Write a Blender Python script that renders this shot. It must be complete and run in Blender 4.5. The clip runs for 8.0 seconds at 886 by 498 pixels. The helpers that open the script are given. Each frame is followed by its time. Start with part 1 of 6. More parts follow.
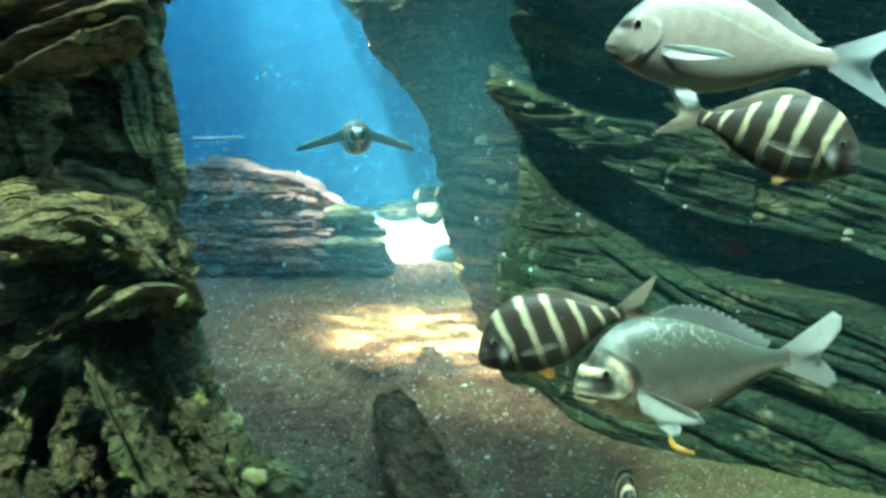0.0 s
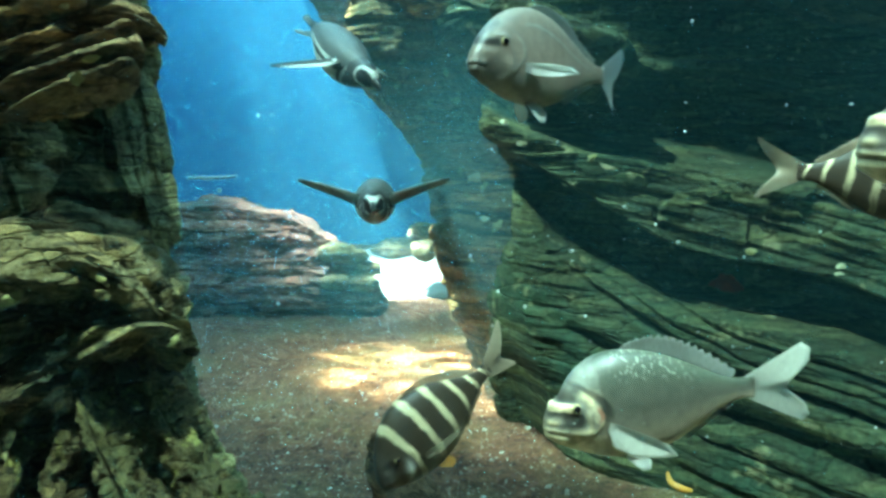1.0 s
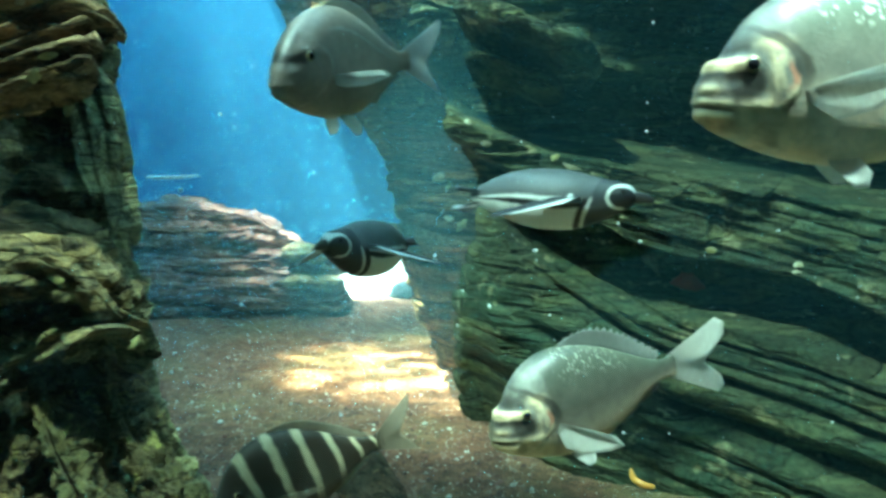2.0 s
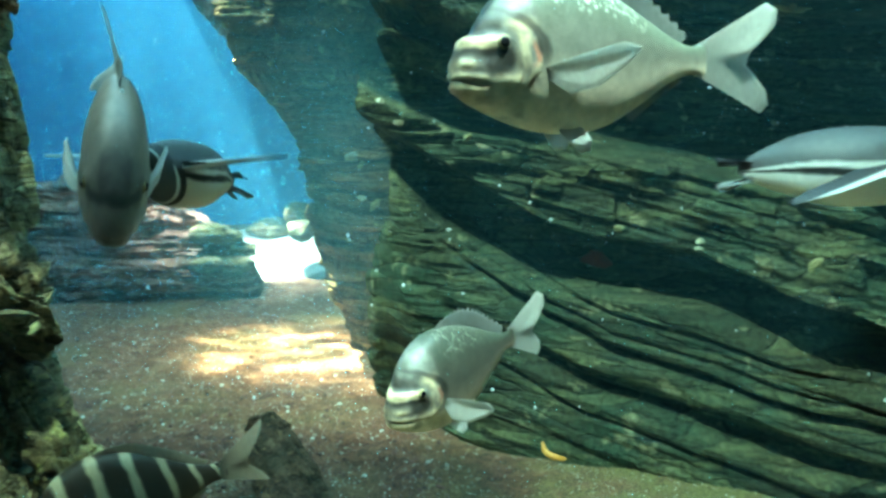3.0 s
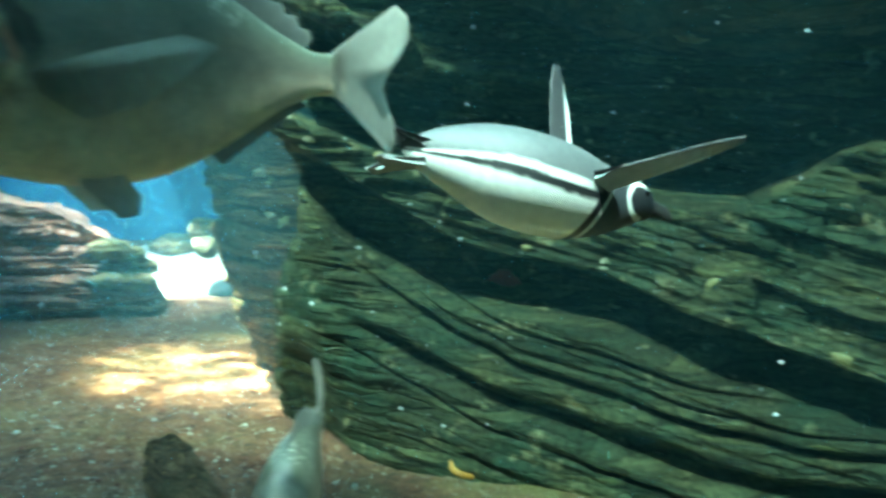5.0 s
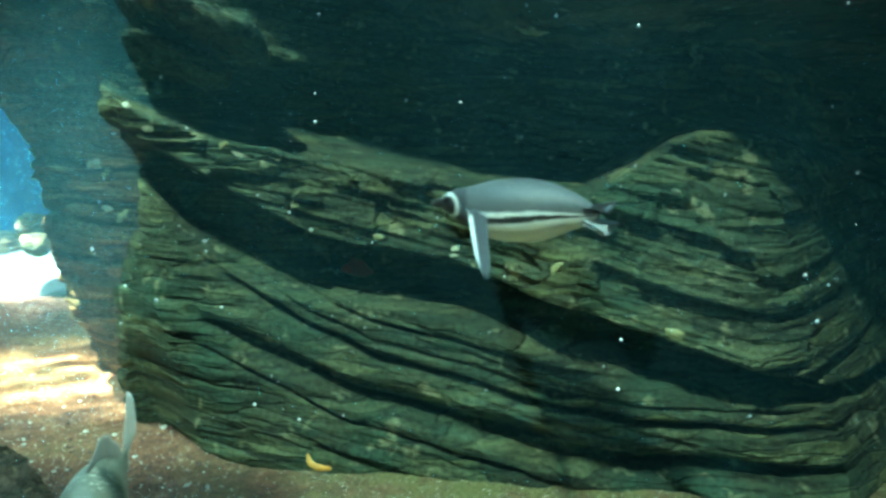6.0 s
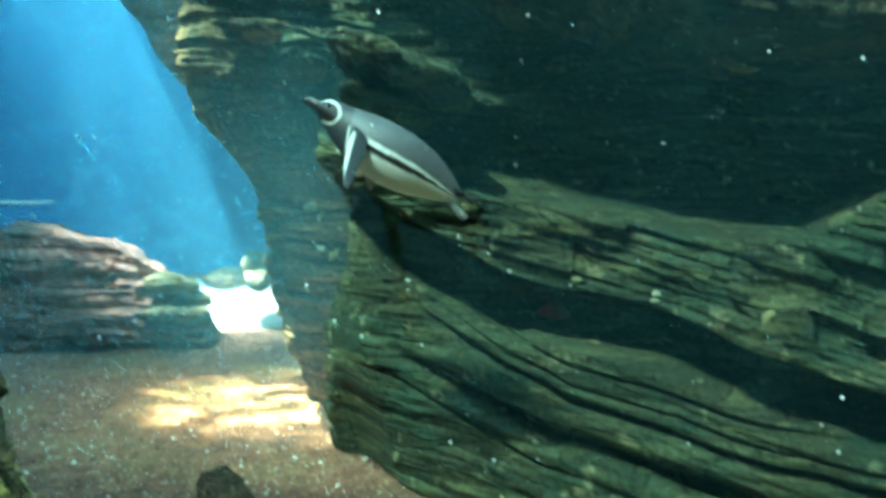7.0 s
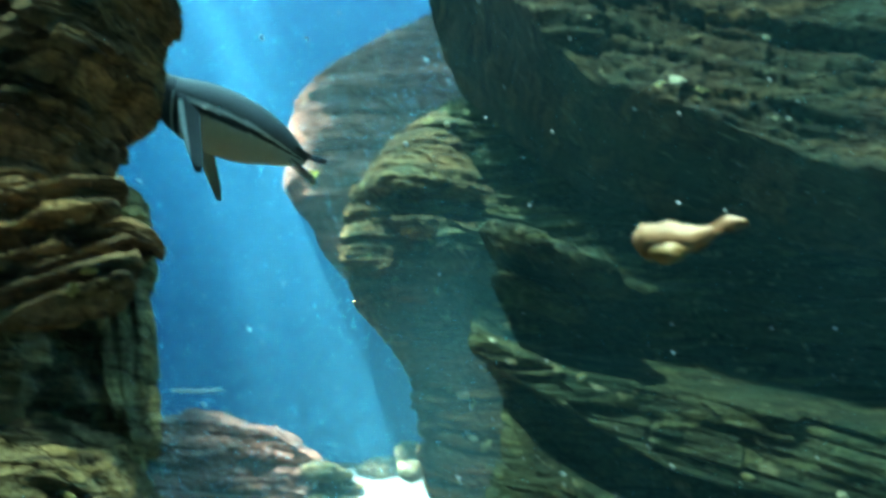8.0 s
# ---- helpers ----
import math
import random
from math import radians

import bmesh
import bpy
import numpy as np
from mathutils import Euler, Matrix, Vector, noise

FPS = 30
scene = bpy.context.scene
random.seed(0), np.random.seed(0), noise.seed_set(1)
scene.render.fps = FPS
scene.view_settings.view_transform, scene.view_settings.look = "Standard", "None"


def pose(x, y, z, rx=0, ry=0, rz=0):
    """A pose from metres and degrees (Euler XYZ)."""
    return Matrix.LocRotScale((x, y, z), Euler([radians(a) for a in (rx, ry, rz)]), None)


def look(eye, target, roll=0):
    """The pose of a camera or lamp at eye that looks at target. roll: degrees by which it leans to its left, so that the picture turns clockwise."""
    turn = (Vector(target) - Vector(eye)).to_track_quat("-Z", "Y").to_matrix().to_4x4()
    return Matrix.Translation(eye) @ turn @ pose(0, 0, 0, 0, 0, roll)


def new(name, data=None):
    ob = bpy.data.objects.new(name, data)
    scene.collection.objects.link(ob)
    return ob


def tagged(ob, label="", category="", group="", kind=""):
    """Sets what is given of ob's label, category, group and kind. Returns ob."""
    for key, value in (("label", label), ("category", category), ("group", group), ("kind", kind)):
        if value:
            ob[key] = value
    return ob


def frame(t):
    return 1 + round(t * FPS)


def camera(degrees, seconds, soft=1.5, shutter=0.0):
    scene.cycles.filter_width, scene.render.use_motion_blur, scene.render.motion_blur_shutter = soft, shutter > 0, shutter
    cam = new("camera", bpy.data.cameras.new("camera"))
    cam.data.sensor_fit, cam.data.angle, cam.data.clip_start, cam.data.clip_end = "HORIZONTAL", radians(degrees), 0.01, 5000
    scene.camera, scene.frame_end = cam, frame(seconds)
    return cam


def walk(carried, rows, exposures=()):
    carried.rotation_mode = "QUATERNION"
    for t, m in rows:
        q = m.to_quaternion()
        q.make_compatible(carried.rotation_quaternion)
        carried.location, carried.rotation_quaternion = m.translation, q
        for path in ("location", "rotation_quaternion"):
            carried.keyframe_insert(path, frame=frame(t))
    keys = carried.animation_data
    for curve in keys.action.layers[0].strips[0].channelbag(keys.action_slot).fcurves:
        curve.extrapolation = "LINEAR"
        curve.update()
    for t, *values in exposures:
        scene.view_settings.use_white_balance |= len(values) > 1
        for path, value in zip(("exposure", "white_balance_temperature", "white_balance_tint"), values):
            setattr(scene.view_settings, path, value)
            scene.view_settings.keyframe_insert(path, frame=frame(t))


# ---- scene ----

# ------------------------------------------------------------------ camera
EYE = (0.0, 0.0, 1.2)
# seconds, yaw, pitch, roll: the camera only turns on its spot
# -- CAMROWS --
CAMERA_ROWS = [
    (0.0, 0.00, -8.00, 0.00),
    (0.2, -0.13, -7.07, 0.28),
    (0.5, -0.13, -6.20, 0.32),
    (0.8, -0.11, -5.42, 0.10),
    (1.0, -0.46, -5.43, 0.36),
    (1.2, -0.76, -5.04, -0.02),
    (2.3, -4.88, -6.14, 0.39),
    (2.5, -6.66, -6.97, 0.20),
    (2.8, -8.47, -6.96, 0.37),
    (3.0, -8.86, -6.90, 0.15),
    (3.2, -8.93, -6.72, 0.11),
    (3.5, -4.36, -5.60, 0.34),
    (3.8, 1.31, -5.13, 0.24),
    (4.0, 2.18, -4.98, 0.17),
    (4.2, 1.58, -4.83, 0.33),
    (4.5, -3.58, -4.57, 0.17),
    (4.7, -7.97, -4.47, -0.37),
    (5.0, -14.97, -5.60, -0.97),
    (5.2, -19.36, -5.50, -0.76),
    (5.7, -25.50, -6.10, -0.60),
    (6.3, -23.22, -6.38, -0.42),
    (6.5, -19.63, -6.27, -0.43),
    (6.8, -14.23, -6.14, 0.00),
    (7.0, -11.62, -3.40, -0.49),
    (7.5, -8.41, 2.06, -0.50),
    (7.7, -6.06, 4.62, -0.62),
    (8.0, -1.22, 9.41, -0.59),
]
# -- end CAMROWS --
cam = camera(56.0, 8.0, soft=3.0, shutter=0.4)
walk(cam, [(t, pose(*EYE, 90 + pitch, roll, yaw)) for t, yaw, pitch, roll in CAMERA_ROWS],
     exposures=[(0.0, 0.6), (6.5, 0.55), (7.2, 0.5), (8.0, 0.24)])

# ------------------------------------------------------------------ light
scene.view_settings.exposure = 0.45
world = bpy.data.worlds.new("water_light")
scene.world = world
world.use_nodes = True
world.node_tree.nodes["Background"].inputs[0].default_value = (0.235, 0.66, 0.775, 1)
world.node_tree.nodes["Background"].inputs[1].default_value = 17.5


def spot(name, eye, target, watts, degrees, blend, color, size):
    lamp = bpy.data.lights.new(name, "SPOT")
    lamp.energy, lamp.spot_size, lamp.spot_blend = watts, radians(degrees), blend
    lamp.color, lamp.shadow_soft_size = color, size
    ob = new(name, lamp)
    ob.matrix_world = look(eye, target)
    return ob


# unseen lamps over the tank: a narrow beam far back, one on the gravel; the rest are added fill: one over the middle, a
# broad one near the window, one on the pillar and one straight down before the window
spot("lamp_far", (-5.2, 6.0, 13.0), (-0.50, 7.60, 0.15), 455000, 9.8, 1.0, (0.62, 1.0, 0.98), 0.16)
spot("lamp_floor", (-5.0, 9.0, 13.0), (0.20, 5.00, 0.0), 400000, 8.6, 1.0, (0.84, 1.0, 0.60), 0.03)
# from here on, fill spots added to brighten cliff, pillar, fish and buttress
spot("lamp_front", (-2.5, -0.38, 6.8), (0.9, 2.7, 1.0), 2900, 33, 0.7, (0.56, 1.0, 0.86), 0.22)
spot("lamp_side", (-0.3, -0.42, 6.8), (-0.80, 1.36, 0.85), 2500, 9.8, 0.35, (0.60, 1.0, 0.76), 0.10)
spot("lamp_window", (0.75, -0.44, 5.3), (0.62, 1.00, 1.2), 2500, 19.0, 0.4, (0.60, 1.0, 0.90), 0.05)
spot("lamp_mid", (-2.2, 4.6, 8.0), (-0.10, 5.0, 1.9), 4600, 30, 0.9, (0.54, 1.0, 0.82), 0.2)


# ------------------------------------------------------------------ noise in numpy
def hash01(*k):
    h = np.zeros(np.broadcast(*k).shape, np.uint64)
    for a, m in zip(k, (374761393, 668265263, 2147483647, 1274126177)):
        h = h * np.uint64(31) + (np.asarray(a).astype(np.int64).astype(np.uint64)) * np.uint64(m)
        h ^= h >> np.uint64(13)
        h *= np.uint64(1274126177)
    h ^= h >> np.uint64(16)
    return (h & np.uint64(0xFFFFFF)).astype(np.float64) / 0xFFFFFF


def vnoise(x, y, z=0.0, seed=0):
    """Smooth noise from -1 to 1."""
    x, y, z = np.broadcast_arrays(np.asarray(x, float), np.asarray(y, float), np.asarray(z, float))
    xi, yi, zi = np.floor(x), np.floor(y), np.floor(z)
    fx, fy, fz = x - xi, y - yi, z - zi
    ux, uy, uz = (f * f * f * (f * (f * 6 - 15) + 10) for f in (fx, fy, fz))
    total = 0
    for dx in (0, 1):
        for dy in (0, 1):
            for dz in (0, 1):
                w = (ux if dx else 1 - ux) * (uy if dy else 1 - uy) * (uz if dz else 1 - uz)
                total = total + w * hash01(xi + dx, yi + dy, zi + dz, np.full_like(xi, seed))
    return total * 2 - 1


def fbm(x, y, z=0.0, octaves=4, seed=0):
    total, amp = 0, 1.0
    for i in range(octaves):
        total = total + amp * vnoise(x * 2 ** i, y * 2 ** i, z * 2 ** i, seed + i)
        amp *= 0.5
    return total / 1.9


def spline(points, v):
    """A smooth curve through (x, y) points."""
    xs, ys = np.array(points, float).T
    m = np.gradient(ys, xs)
    i = np.clip(np.searchsorted(xs, v) - 1, 0, len(xs) - 2)
    h = xs[i + 1] - xs[i]
    f = np.clip((v - xs[i]) / h, 0, 1)
    return ((2 * f ** 3 - 3 * f ** 2 + 1) * ys[i] + (f ** 3 - 2 * f ** 2 + f) * h * m[i]
            + (-2 * f ** 3 + 3 * f ** 2) * ys[i + 1] + (f ** 3 - f ** 2) * h * m[i + 1])


def sstep(a, b, x):
    f = np.clip((x - a) / (b - a), 0, 1)
    return f * f * (3 - 2 * f)


def layers(q, along, size, seed, crack=0.25):
    """Bedding: how far each layer of rock stands out, 0 to 1, with open joints between the layers."""
    q = q / size
    k = np.floor(q)
    f = q - k
    jut = 0.5 + 0.5 * vnoise(along * 1.1 / max(size * 6, 0.2) + k * 17.3, k * 7.7, 0, seed)
    face = 1 - np.abs(2 * f - 1) ** 6
    open_joint = 0.5 + 0.5 * vnoise(along * 2.0 + k * 5.1, k * 3.3, 0, seed + 9)
    return jut * (0.55 + 0.45 * face) - crack * (1 - face) * open_joint


# ------------------------------------------------------------------ mesh helpers
def grid_mesh(name, P, closed_u=False, smooth=True):
    """A mesh from a numpy grid of places [nu, nv, 3]."""
    nu, nv, _ = P.shape
    idx = np.arange(nu * nv).reshape(nu, nv)
    a = np.concatenate([idx, idx[:1]], 0) if closed_u else idx
    quads = np.stack([a[:-1, :-1], a[1:, :-1], a[1:, 1:], a[:-1, 1:]], -1).reshape(-1, 4)
    return raw_mesh(name, P.reshape(-1, 3), quads, smooth)


def raw_mesh(name, verts, quads, smooth=True):
    me = bpy.data.meshes.new(name)
    me.vertices.add(len(verts))
    me.vertices.foreach_set("co", np.asarray(verts, np.float32).ravel())
    n, k = quads.shape
    me.loops.add(n * k)
    me.loops.foreach_set("vertex_index", quads.astype(np.int32).ravel())
    me.polygons.add(n)
    me.polygons.foreach_set("loop_start", np.arange(0, n * k, k, dtype=np.int32))
    me.polygons.foreach_set("use_smooth", np.full(n, smooth))
    me.update(calc_edges=True)
    me.validate()
    return me


def paint(me, rgb):
    """The colour of each vertex, for markings."""
    at = me.color_attributes.new("marking", "FLOAT_COLOR", "POINT")
    at.data.foreach_set("color", np.concatenate([rgb, np.ones((len(rgb), 1))], 1).astype(np.float32).ravel())


def thing(name, me, material, label="", category="", kind="", group=""):
    ob = new(name, me)
    me.materials.append(material)
    return tagged(ob, label, category, group, kind)


def part(name, me, material, parent, label=""):
    ob = new(name, me)
    if material and not me.materials:
        me.materials.append(material)
    ob.parent = parent
    return tagged(ob, label) if label else ob


# ------------------------------------------------------------------ materials
def nodes_of(name):
    m = bpy.data.materials.new(name)
    m.use_nodes = True
    return m, m.node_tree, m.node_tree.nodes["Principled BSDF"]


def add_node(nt, kind, **inputs):
    n = nt.nodes.new(kind)
    for k, v in inputs.items():
        n.inputs[k].default_value = v
    return n


def coords(nt, scale=(1, 1, 1), turn=(0, 0, 0)):
    c = nt.nodes.new("ShaderNodeTexCoord")
    m = nt.nodes.new("ShaderNodeMapping")
    m.inputs["Scale"].default_value = scale
    m.inputs["Rotation"].default_value = [radians(a) for a in turn]
    nt.links.new(c.outputs["Object"], m.inputs["Vector"])
    return m.outputs[0]


def noise_of(nt, vector, scale, detail=6, rough=0.6):
    n = add_node(nt, "ShaderNodeTexNoise", Scale=scale, Detail=detail, Roughness=rough)
    nt.links.new(vector, n.inputs["Vector"])
    return n.outputs["Fac"]


def ramp_of(nt, fac, stops):
    r = nt.nodes.new("ShaderNodeValToRGB")
    el = r.color_ramp.elements
    while len(el) < len(stops):
        el.new(0.5)
    for e, (p, c) in zip(el, stops):
        e.position, e.color = p, (*c, 1) if len(c) == 3 else c
    nt.links.new(fac, r.inputs[0])
    return r.outputs[0]


def mixed(nt, fac, a, b, mode="MIX"):
    m = nt.nodes.new("ShaderNodeMix")
    m.data_type, m.blend_type = "RGBA", mode
    for i, v in ((0, fac), (6, a), (7, b)):
        if isinstance(v, (int, float)):
            m.inputs[i].default_value = v
        elif isinstance(v, tuple):
            m.inputs[i].default_value = (*v, 1)
        else:
            nt.links.new(v, m.inputs[i])
    return m.outputs[2]


def bumped(nt, shader, height, strength, distance):
    b = add_node(nt, "ShaderNodeBump", Strength=strength, Distance=distance)
    nt.links.new(height, b.inputs["Height"])
    nt.links.new(b.outputs[0], shader.inputs["Normal"])


def rock_material(name, stone, dark, algae, pale, dip, grain=1.0, algae_from=0.5):
    """Bedded rock: stone colours in bands along the dip, algae in patches, pale crusts in spots."""
    m, nt, sh = nodes_of(name)
    flat = coords(nt)
    bed = coords(nt, (1.2, 1.2, 16), dip)
    bands = noise_of(nt, bed, 2.2 * grain, 8, 0.65)
    blotch = noise_of(nt, flat, 2.6 * grain, 5, 0.6)
    fine = noise_of(nt, flat, 38 * grain, 6, 0.7)
    spots = noise_of(nt, flat, 11 * grain, 3, 0.5)
    c = ramp_of(nt, bands, [(0.30, dark), (0.52, stone), (0.75, tuple(v * 1.5 for v in stone))])
    # broken blocks: each with its own tone, dark joints between them
    warp = nt.nodes.new("ShaderNodeVectorMath")
    warp.operation = "MULTIPLY_ADD"
    warp.inputs[1].default_value = (0.5, 0.5, 0.9)
    twist = nt.nodes.new("ShaderNodeTexNoise")
    twist.inputs["Scale"].default_value, twist.inputs["Detail"].default_value = 3.2 * grain, 5
    nt.links.new(flat, twist.inputs["Vector"])
    nt.links.new(twist.outputs["Color"], warp.inputs[0])
    nt.links.new(coords(nt, (0.9, 0.9, 9.0), dip), warp.inputs[2])
    block = nt.nodes.new("ShaderNodeTexVoronoi")
    joint = nt.nodes.new("ShaderNodeTexVoronoi")
    joint.feature = "DISTANCE_TO_EDGE"
    for v in (block, joint):
        v.inputs["Scale"].default_value = 2.4 * grain
        nt.links.new(warp.outputs[0], v.inputs["Vector"])
    tone = nt.nodes.new("ShaderNodeSeparateColor")
    nt.links.new(block.outputs["Color"], tone.inputs[0])
    c = mixed(nt, 0.9, c, ramp_of(nt, tone.outputs[0], [(0.0, (0.45, 0.46, 0.48)), (0.6, (1.0, 1.0, 1.0)), (1.0, (1.75, 1.6, 1.35))]), "MULTIPLY")
    seam = ramp_of(nt, joint.outputs["Distance"], [(0.0, (0.35, 0.35, 0.35)), (0.03, (0.75, 0.75, 0.75)), (0.07, (1, 1, 1))])
    c = mixed(nt, ramp_of(nt, blotch, [(algae_from - 0.1, (0, 0, 0)), (algae_from + 0.18, (0.8, 0.8, 0.8))]), c, algae)
    c = mixed(nt, ramp_of(nt, spots, [(0.62, (0, 0, 0)), (0.70, (0.6, 0.6, 0.6))]), c, pale)
    c = mixed(nt, 0.85, c, ramp_of(nt, fine, [(0.3, (0.3, 0.3, 0.3)), (0.7, (1.5, 1.5, 1.5))]), "MULTIPLY")
    c = mixed(nt, 0.85, c, seam, "MULTIPLY")
    speck = noise_of(nt, flat, 120 * grain, 3, 0.6)
    c = mixed(nt, ramp_of(nt, speck, [(0.64, (0, 0, 0)), (0.72, (0.5, 0.5, 0.5))]), c, pale)
    nt.links.new(c, sh.inputs["Base Color"])
    sh.inputs["Roughness"].default_value = 0.85
    sh.inputs["Specular IOR Level"].default_value = 0.25
    h = mixed(nt, 0.35, mixed(nt, 0.5, bands, fine), seam)
    bumped(nt, sh, h, 1.0, 0.04)
    return m


WALL_ROCK = rock_material("wall_rock", (0.098, 0.112, 0.055), (0.014, 0.020, 0.014), (0.032, 0.085, 0.050), (0.42, 0.38, 0.20), (0, 13, 0))
PILLAR_ROCK = rock_material("pillar_rock", (0.28, 0.215, 0.11), (0.04, 0.033, 0.022), (0.11, 0.125, 0.06), (0.42, 0.33, 0.14), (0, -32, 0), 1.8, 0.55)
SHAFT_ROCK = rock_material("shaft_rock", (0.29, 0.27, 0.145), (0.035, 0.038, 0.024), (0.09, 0.13, 0.07), (0.30, 0.27, 0.12), (0, 85, 0), 1.8, 0.5)
HEAD_ROCK = rock_material("head_rock", (0.36, 0.235, 0.12), (0.035, 0.026, 0.018), (0.09, 0.085, 0.04), (0.42, 0.28, 0.12), (0, -22, 0), 1.6, 0.6)
ROOT_ROCK = rock_material("root_rock", (0.17, 0.125, 0.06), (0.03, 0.026, 0.016), (0.125, 0.13, 0.05), (0.46, 0.42, 0.12), (0, 70, 0), 2.0, 0.5)
# browner stone, also darkened to stand in for weaker light on the overhang
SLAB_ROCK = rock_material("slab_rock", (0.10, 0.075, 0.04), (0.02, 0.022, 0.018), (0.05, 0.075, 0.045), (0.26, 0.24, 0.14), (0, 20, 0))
BUTTRESS_ROCK = rock_material("buttress_rock", (0.24, 0.145, 0.07), (0.06, 0.052, 0.04), (0.08, 0.11, 0.06), (0.42, 0.38, 0.15), (0, 6, 0))
FAR_ROCK = rock_material("far_rock", (0.28, 0.125, 0.092), (0.12, 0.065, 0.055), (0.17, 0.14, 0.11), (0.42, 0.28, 0.20), (0, 4, 0), 0.7, 0.6)


def sand_material():
    m, nt, sh = nodes_of("tank_floor")
    flat = coords(nt)
    big = noise_of(nt, flat, 1.3, 5, 0.6)
    mid = noise_of(nt, flat, 14, 6, 0.7)
    fine = noise_of(nt, flat, 90, 4, 0.7)
    c = ramp_of(nt, mid, [(0.32, (0.05, 0.019, 0.011)), (0.48, (0.16, 0.060, 0.030)), (0.62, (0.25, 0.112, 0.056)), (0.74, (0.46, 0.35, 0.23))])
    c = mixed(nt, ramp_of(nt, big, [(0.46, (0, 0, 0)), (0.64, (0.5, 0.5, 0.5))]), c, (0.24, 0.17, 0.07))
    # algae film on the gravel along the cliff, strengthened to paint the lit strip there too
    near = nt.nodes.new("ShaderNodeVectorMath")
    near.operation = "DOT_PRODUCT"
    nt.links.new(flat, near.inputs[0])
    near.inputs[1].default_value = (0.75, -0.45, 0)
    edge = add_node(nt, "ShaderNodeMapRange", **{"From Min": -1.25, "From Max": -0.35})
    nt.links.new(near.outputs["Value"], edge.inputs["Value"])
    film = mixed(nt, 1.0, edge.outputs[0], ramp_of(nt, noise_of(nt, flat, 5, 5, 0.65), [(0.36, (0, 0, 0)), (0.60, (0.9, 0.9, 0.9))]), "MULTIPLY")
    c = mixed(nt, film, c, (0.20, 0.185, 0.06))
    c = mixed(nt, 0.9, c, ramp_of(nt, fine, [(0.36, (0.3, 0.28, 0.26)), (0.64, (1.5, 1.45, 1.4))]), "MULTIPLY")
    # sparkle painted as small pale dots in the base colour
    glint = noise_of(nt, flat, 70, 2, 0.5)
    c = mixed(nt, ramp_of(nt, glint, [(0.66, (0, 0, 0)), (0.70, (0.95, 0.95, 0.95))]), c, (0.75, 0.68, 0.55))
    nt.links.new(c, sh.inputs["Base Color"])
    sh.inputs["Roughness"].default_value = 0.9
    bumped(nt, sh, mixed(nt, 0.4, mid, fine), 0.8, 0.02)
    return m


SAND = sand_material()


def plain_material(name, color, rough=0.6, bump=0.0, scale=40, metal=0.0, vary=0.35):
    m, nt, sh = nodes_of(name)
    n = noise_of(nt, coords(nt), scale, 5, 0.65)
    c = mixed(nt, n, tuple(v * (1 - vary) for v in color), tuple(min(1, v * (1 + vary)) for v in color))
    nt.links.new(c, sh.inputs["Base Color"])
    sh.inputs["Roughness"].default_value, sh.inputs["Metallic"].default_value = rough, metal
    if bump:
        bumped(nt, sh, n, bump, 0.004)
    return m


def skin_material(name, rough, scale, bump, gloss=0.5, vary=0.25):
    """Painted markings of an animal under fine scales or feathers."""
    m, nt, sh = nodes_of(name)
    col = nt.nodes.new("ShaderNodeVertexColor")
    col.layer_name = "marking"
    v = nt.nodes.new("ShaderNodeTexVoronoi")
    v.inputs["Scale"].default_value = scale
    nt.links.new(coords(nt, (1, 0.6, 1.3)), v.inputs["Vector"])
    n = noise_of(nt, coords(nt), scale * 0.25, 4, 0.6)
    c = mixed(nt, vary * 2, col.outputs[0], ramp_of(nt, n, [(0.3, (0.6, 0.6, 0.6)), (0.7, (1.25, 1.25, 1.25))]), "MULTIPLY")
    c = mixed(nt, 0.5, c, ramp_of(nt, v.outputs["Distance"], [(0.1, (1.12, 1.12, 1.1)), (0.7, (0.74, 0.75, 0.76))]), "MULTIPLY")
    nt.links.new(c, sh.inputs["Base Color"])
    sh.inputs["Roughness"].default_value = rough
    sh.inputs["Specular IOR Level"].default_value = gloss
    bumped(nt, sh, v.outputs["Distance"], bump, 0.002)
    return m


FISH_SKIN = skin_material("fish_skin", 0.42, 230, 0.16, 0.55, 0.28)
FEATHERS = skin_material("feathers", 0.5, 260, 0.3, 0.5, 0.16)
BAND_SKIN = skin_material("band_skin", 0.5, 190, 0.05, 0.25, 0.10)
EYE_BLACK = plain_material("eye_black", (0.008, 0.008, 0.01), 0.08, vary=0.1)
EYE_GOLD = plain_material("eye_gold", (0.35, 0.28, 0.14), 0.25)


def fin_material(name, color, clear):
    """A fin membrane: thin, lets some light through."""
    m, nt, sh = nodes_of(name)
    rays = noise_of(nt, coords(nt, (6, 6, 1.5)), 60, 3, 0.5)
    c = mixed(nt, rays, tuple(v * 0.6 for v in color), tuple(min(1, v * 1.25) for v in color))
    nt.links.new(c, sh.inputs["Base Color"])
    sh.inputs["Roughness"].default_value = 0.45
    tr = nt.nodes.new("ShaderNodeBsdfTranslucent")
    nt.links.new(c, tr.inputs["Color"])
    mx = add_node(nt, "ShaderNodeMixShader", Fac=0.45)
    nt.links.new(sh.outputs[0], mx.inputs[1])
    nt.links.new(tr.outputs[0], mx.inputs[2])
    see = add_node(nt, "ShaderNodeMixShader", Fac=clear)
    nt.links.new(mx.outputs[0], see.inputs[1])
    nt.links.new(nt.nodes.new("ShaderNodeBsdfTransparent").outputs[0], see.inputs[2])
    nt.links.new(see.outputs[0], nt.nodes["Material Output"].inputs["Surface"])
    return m


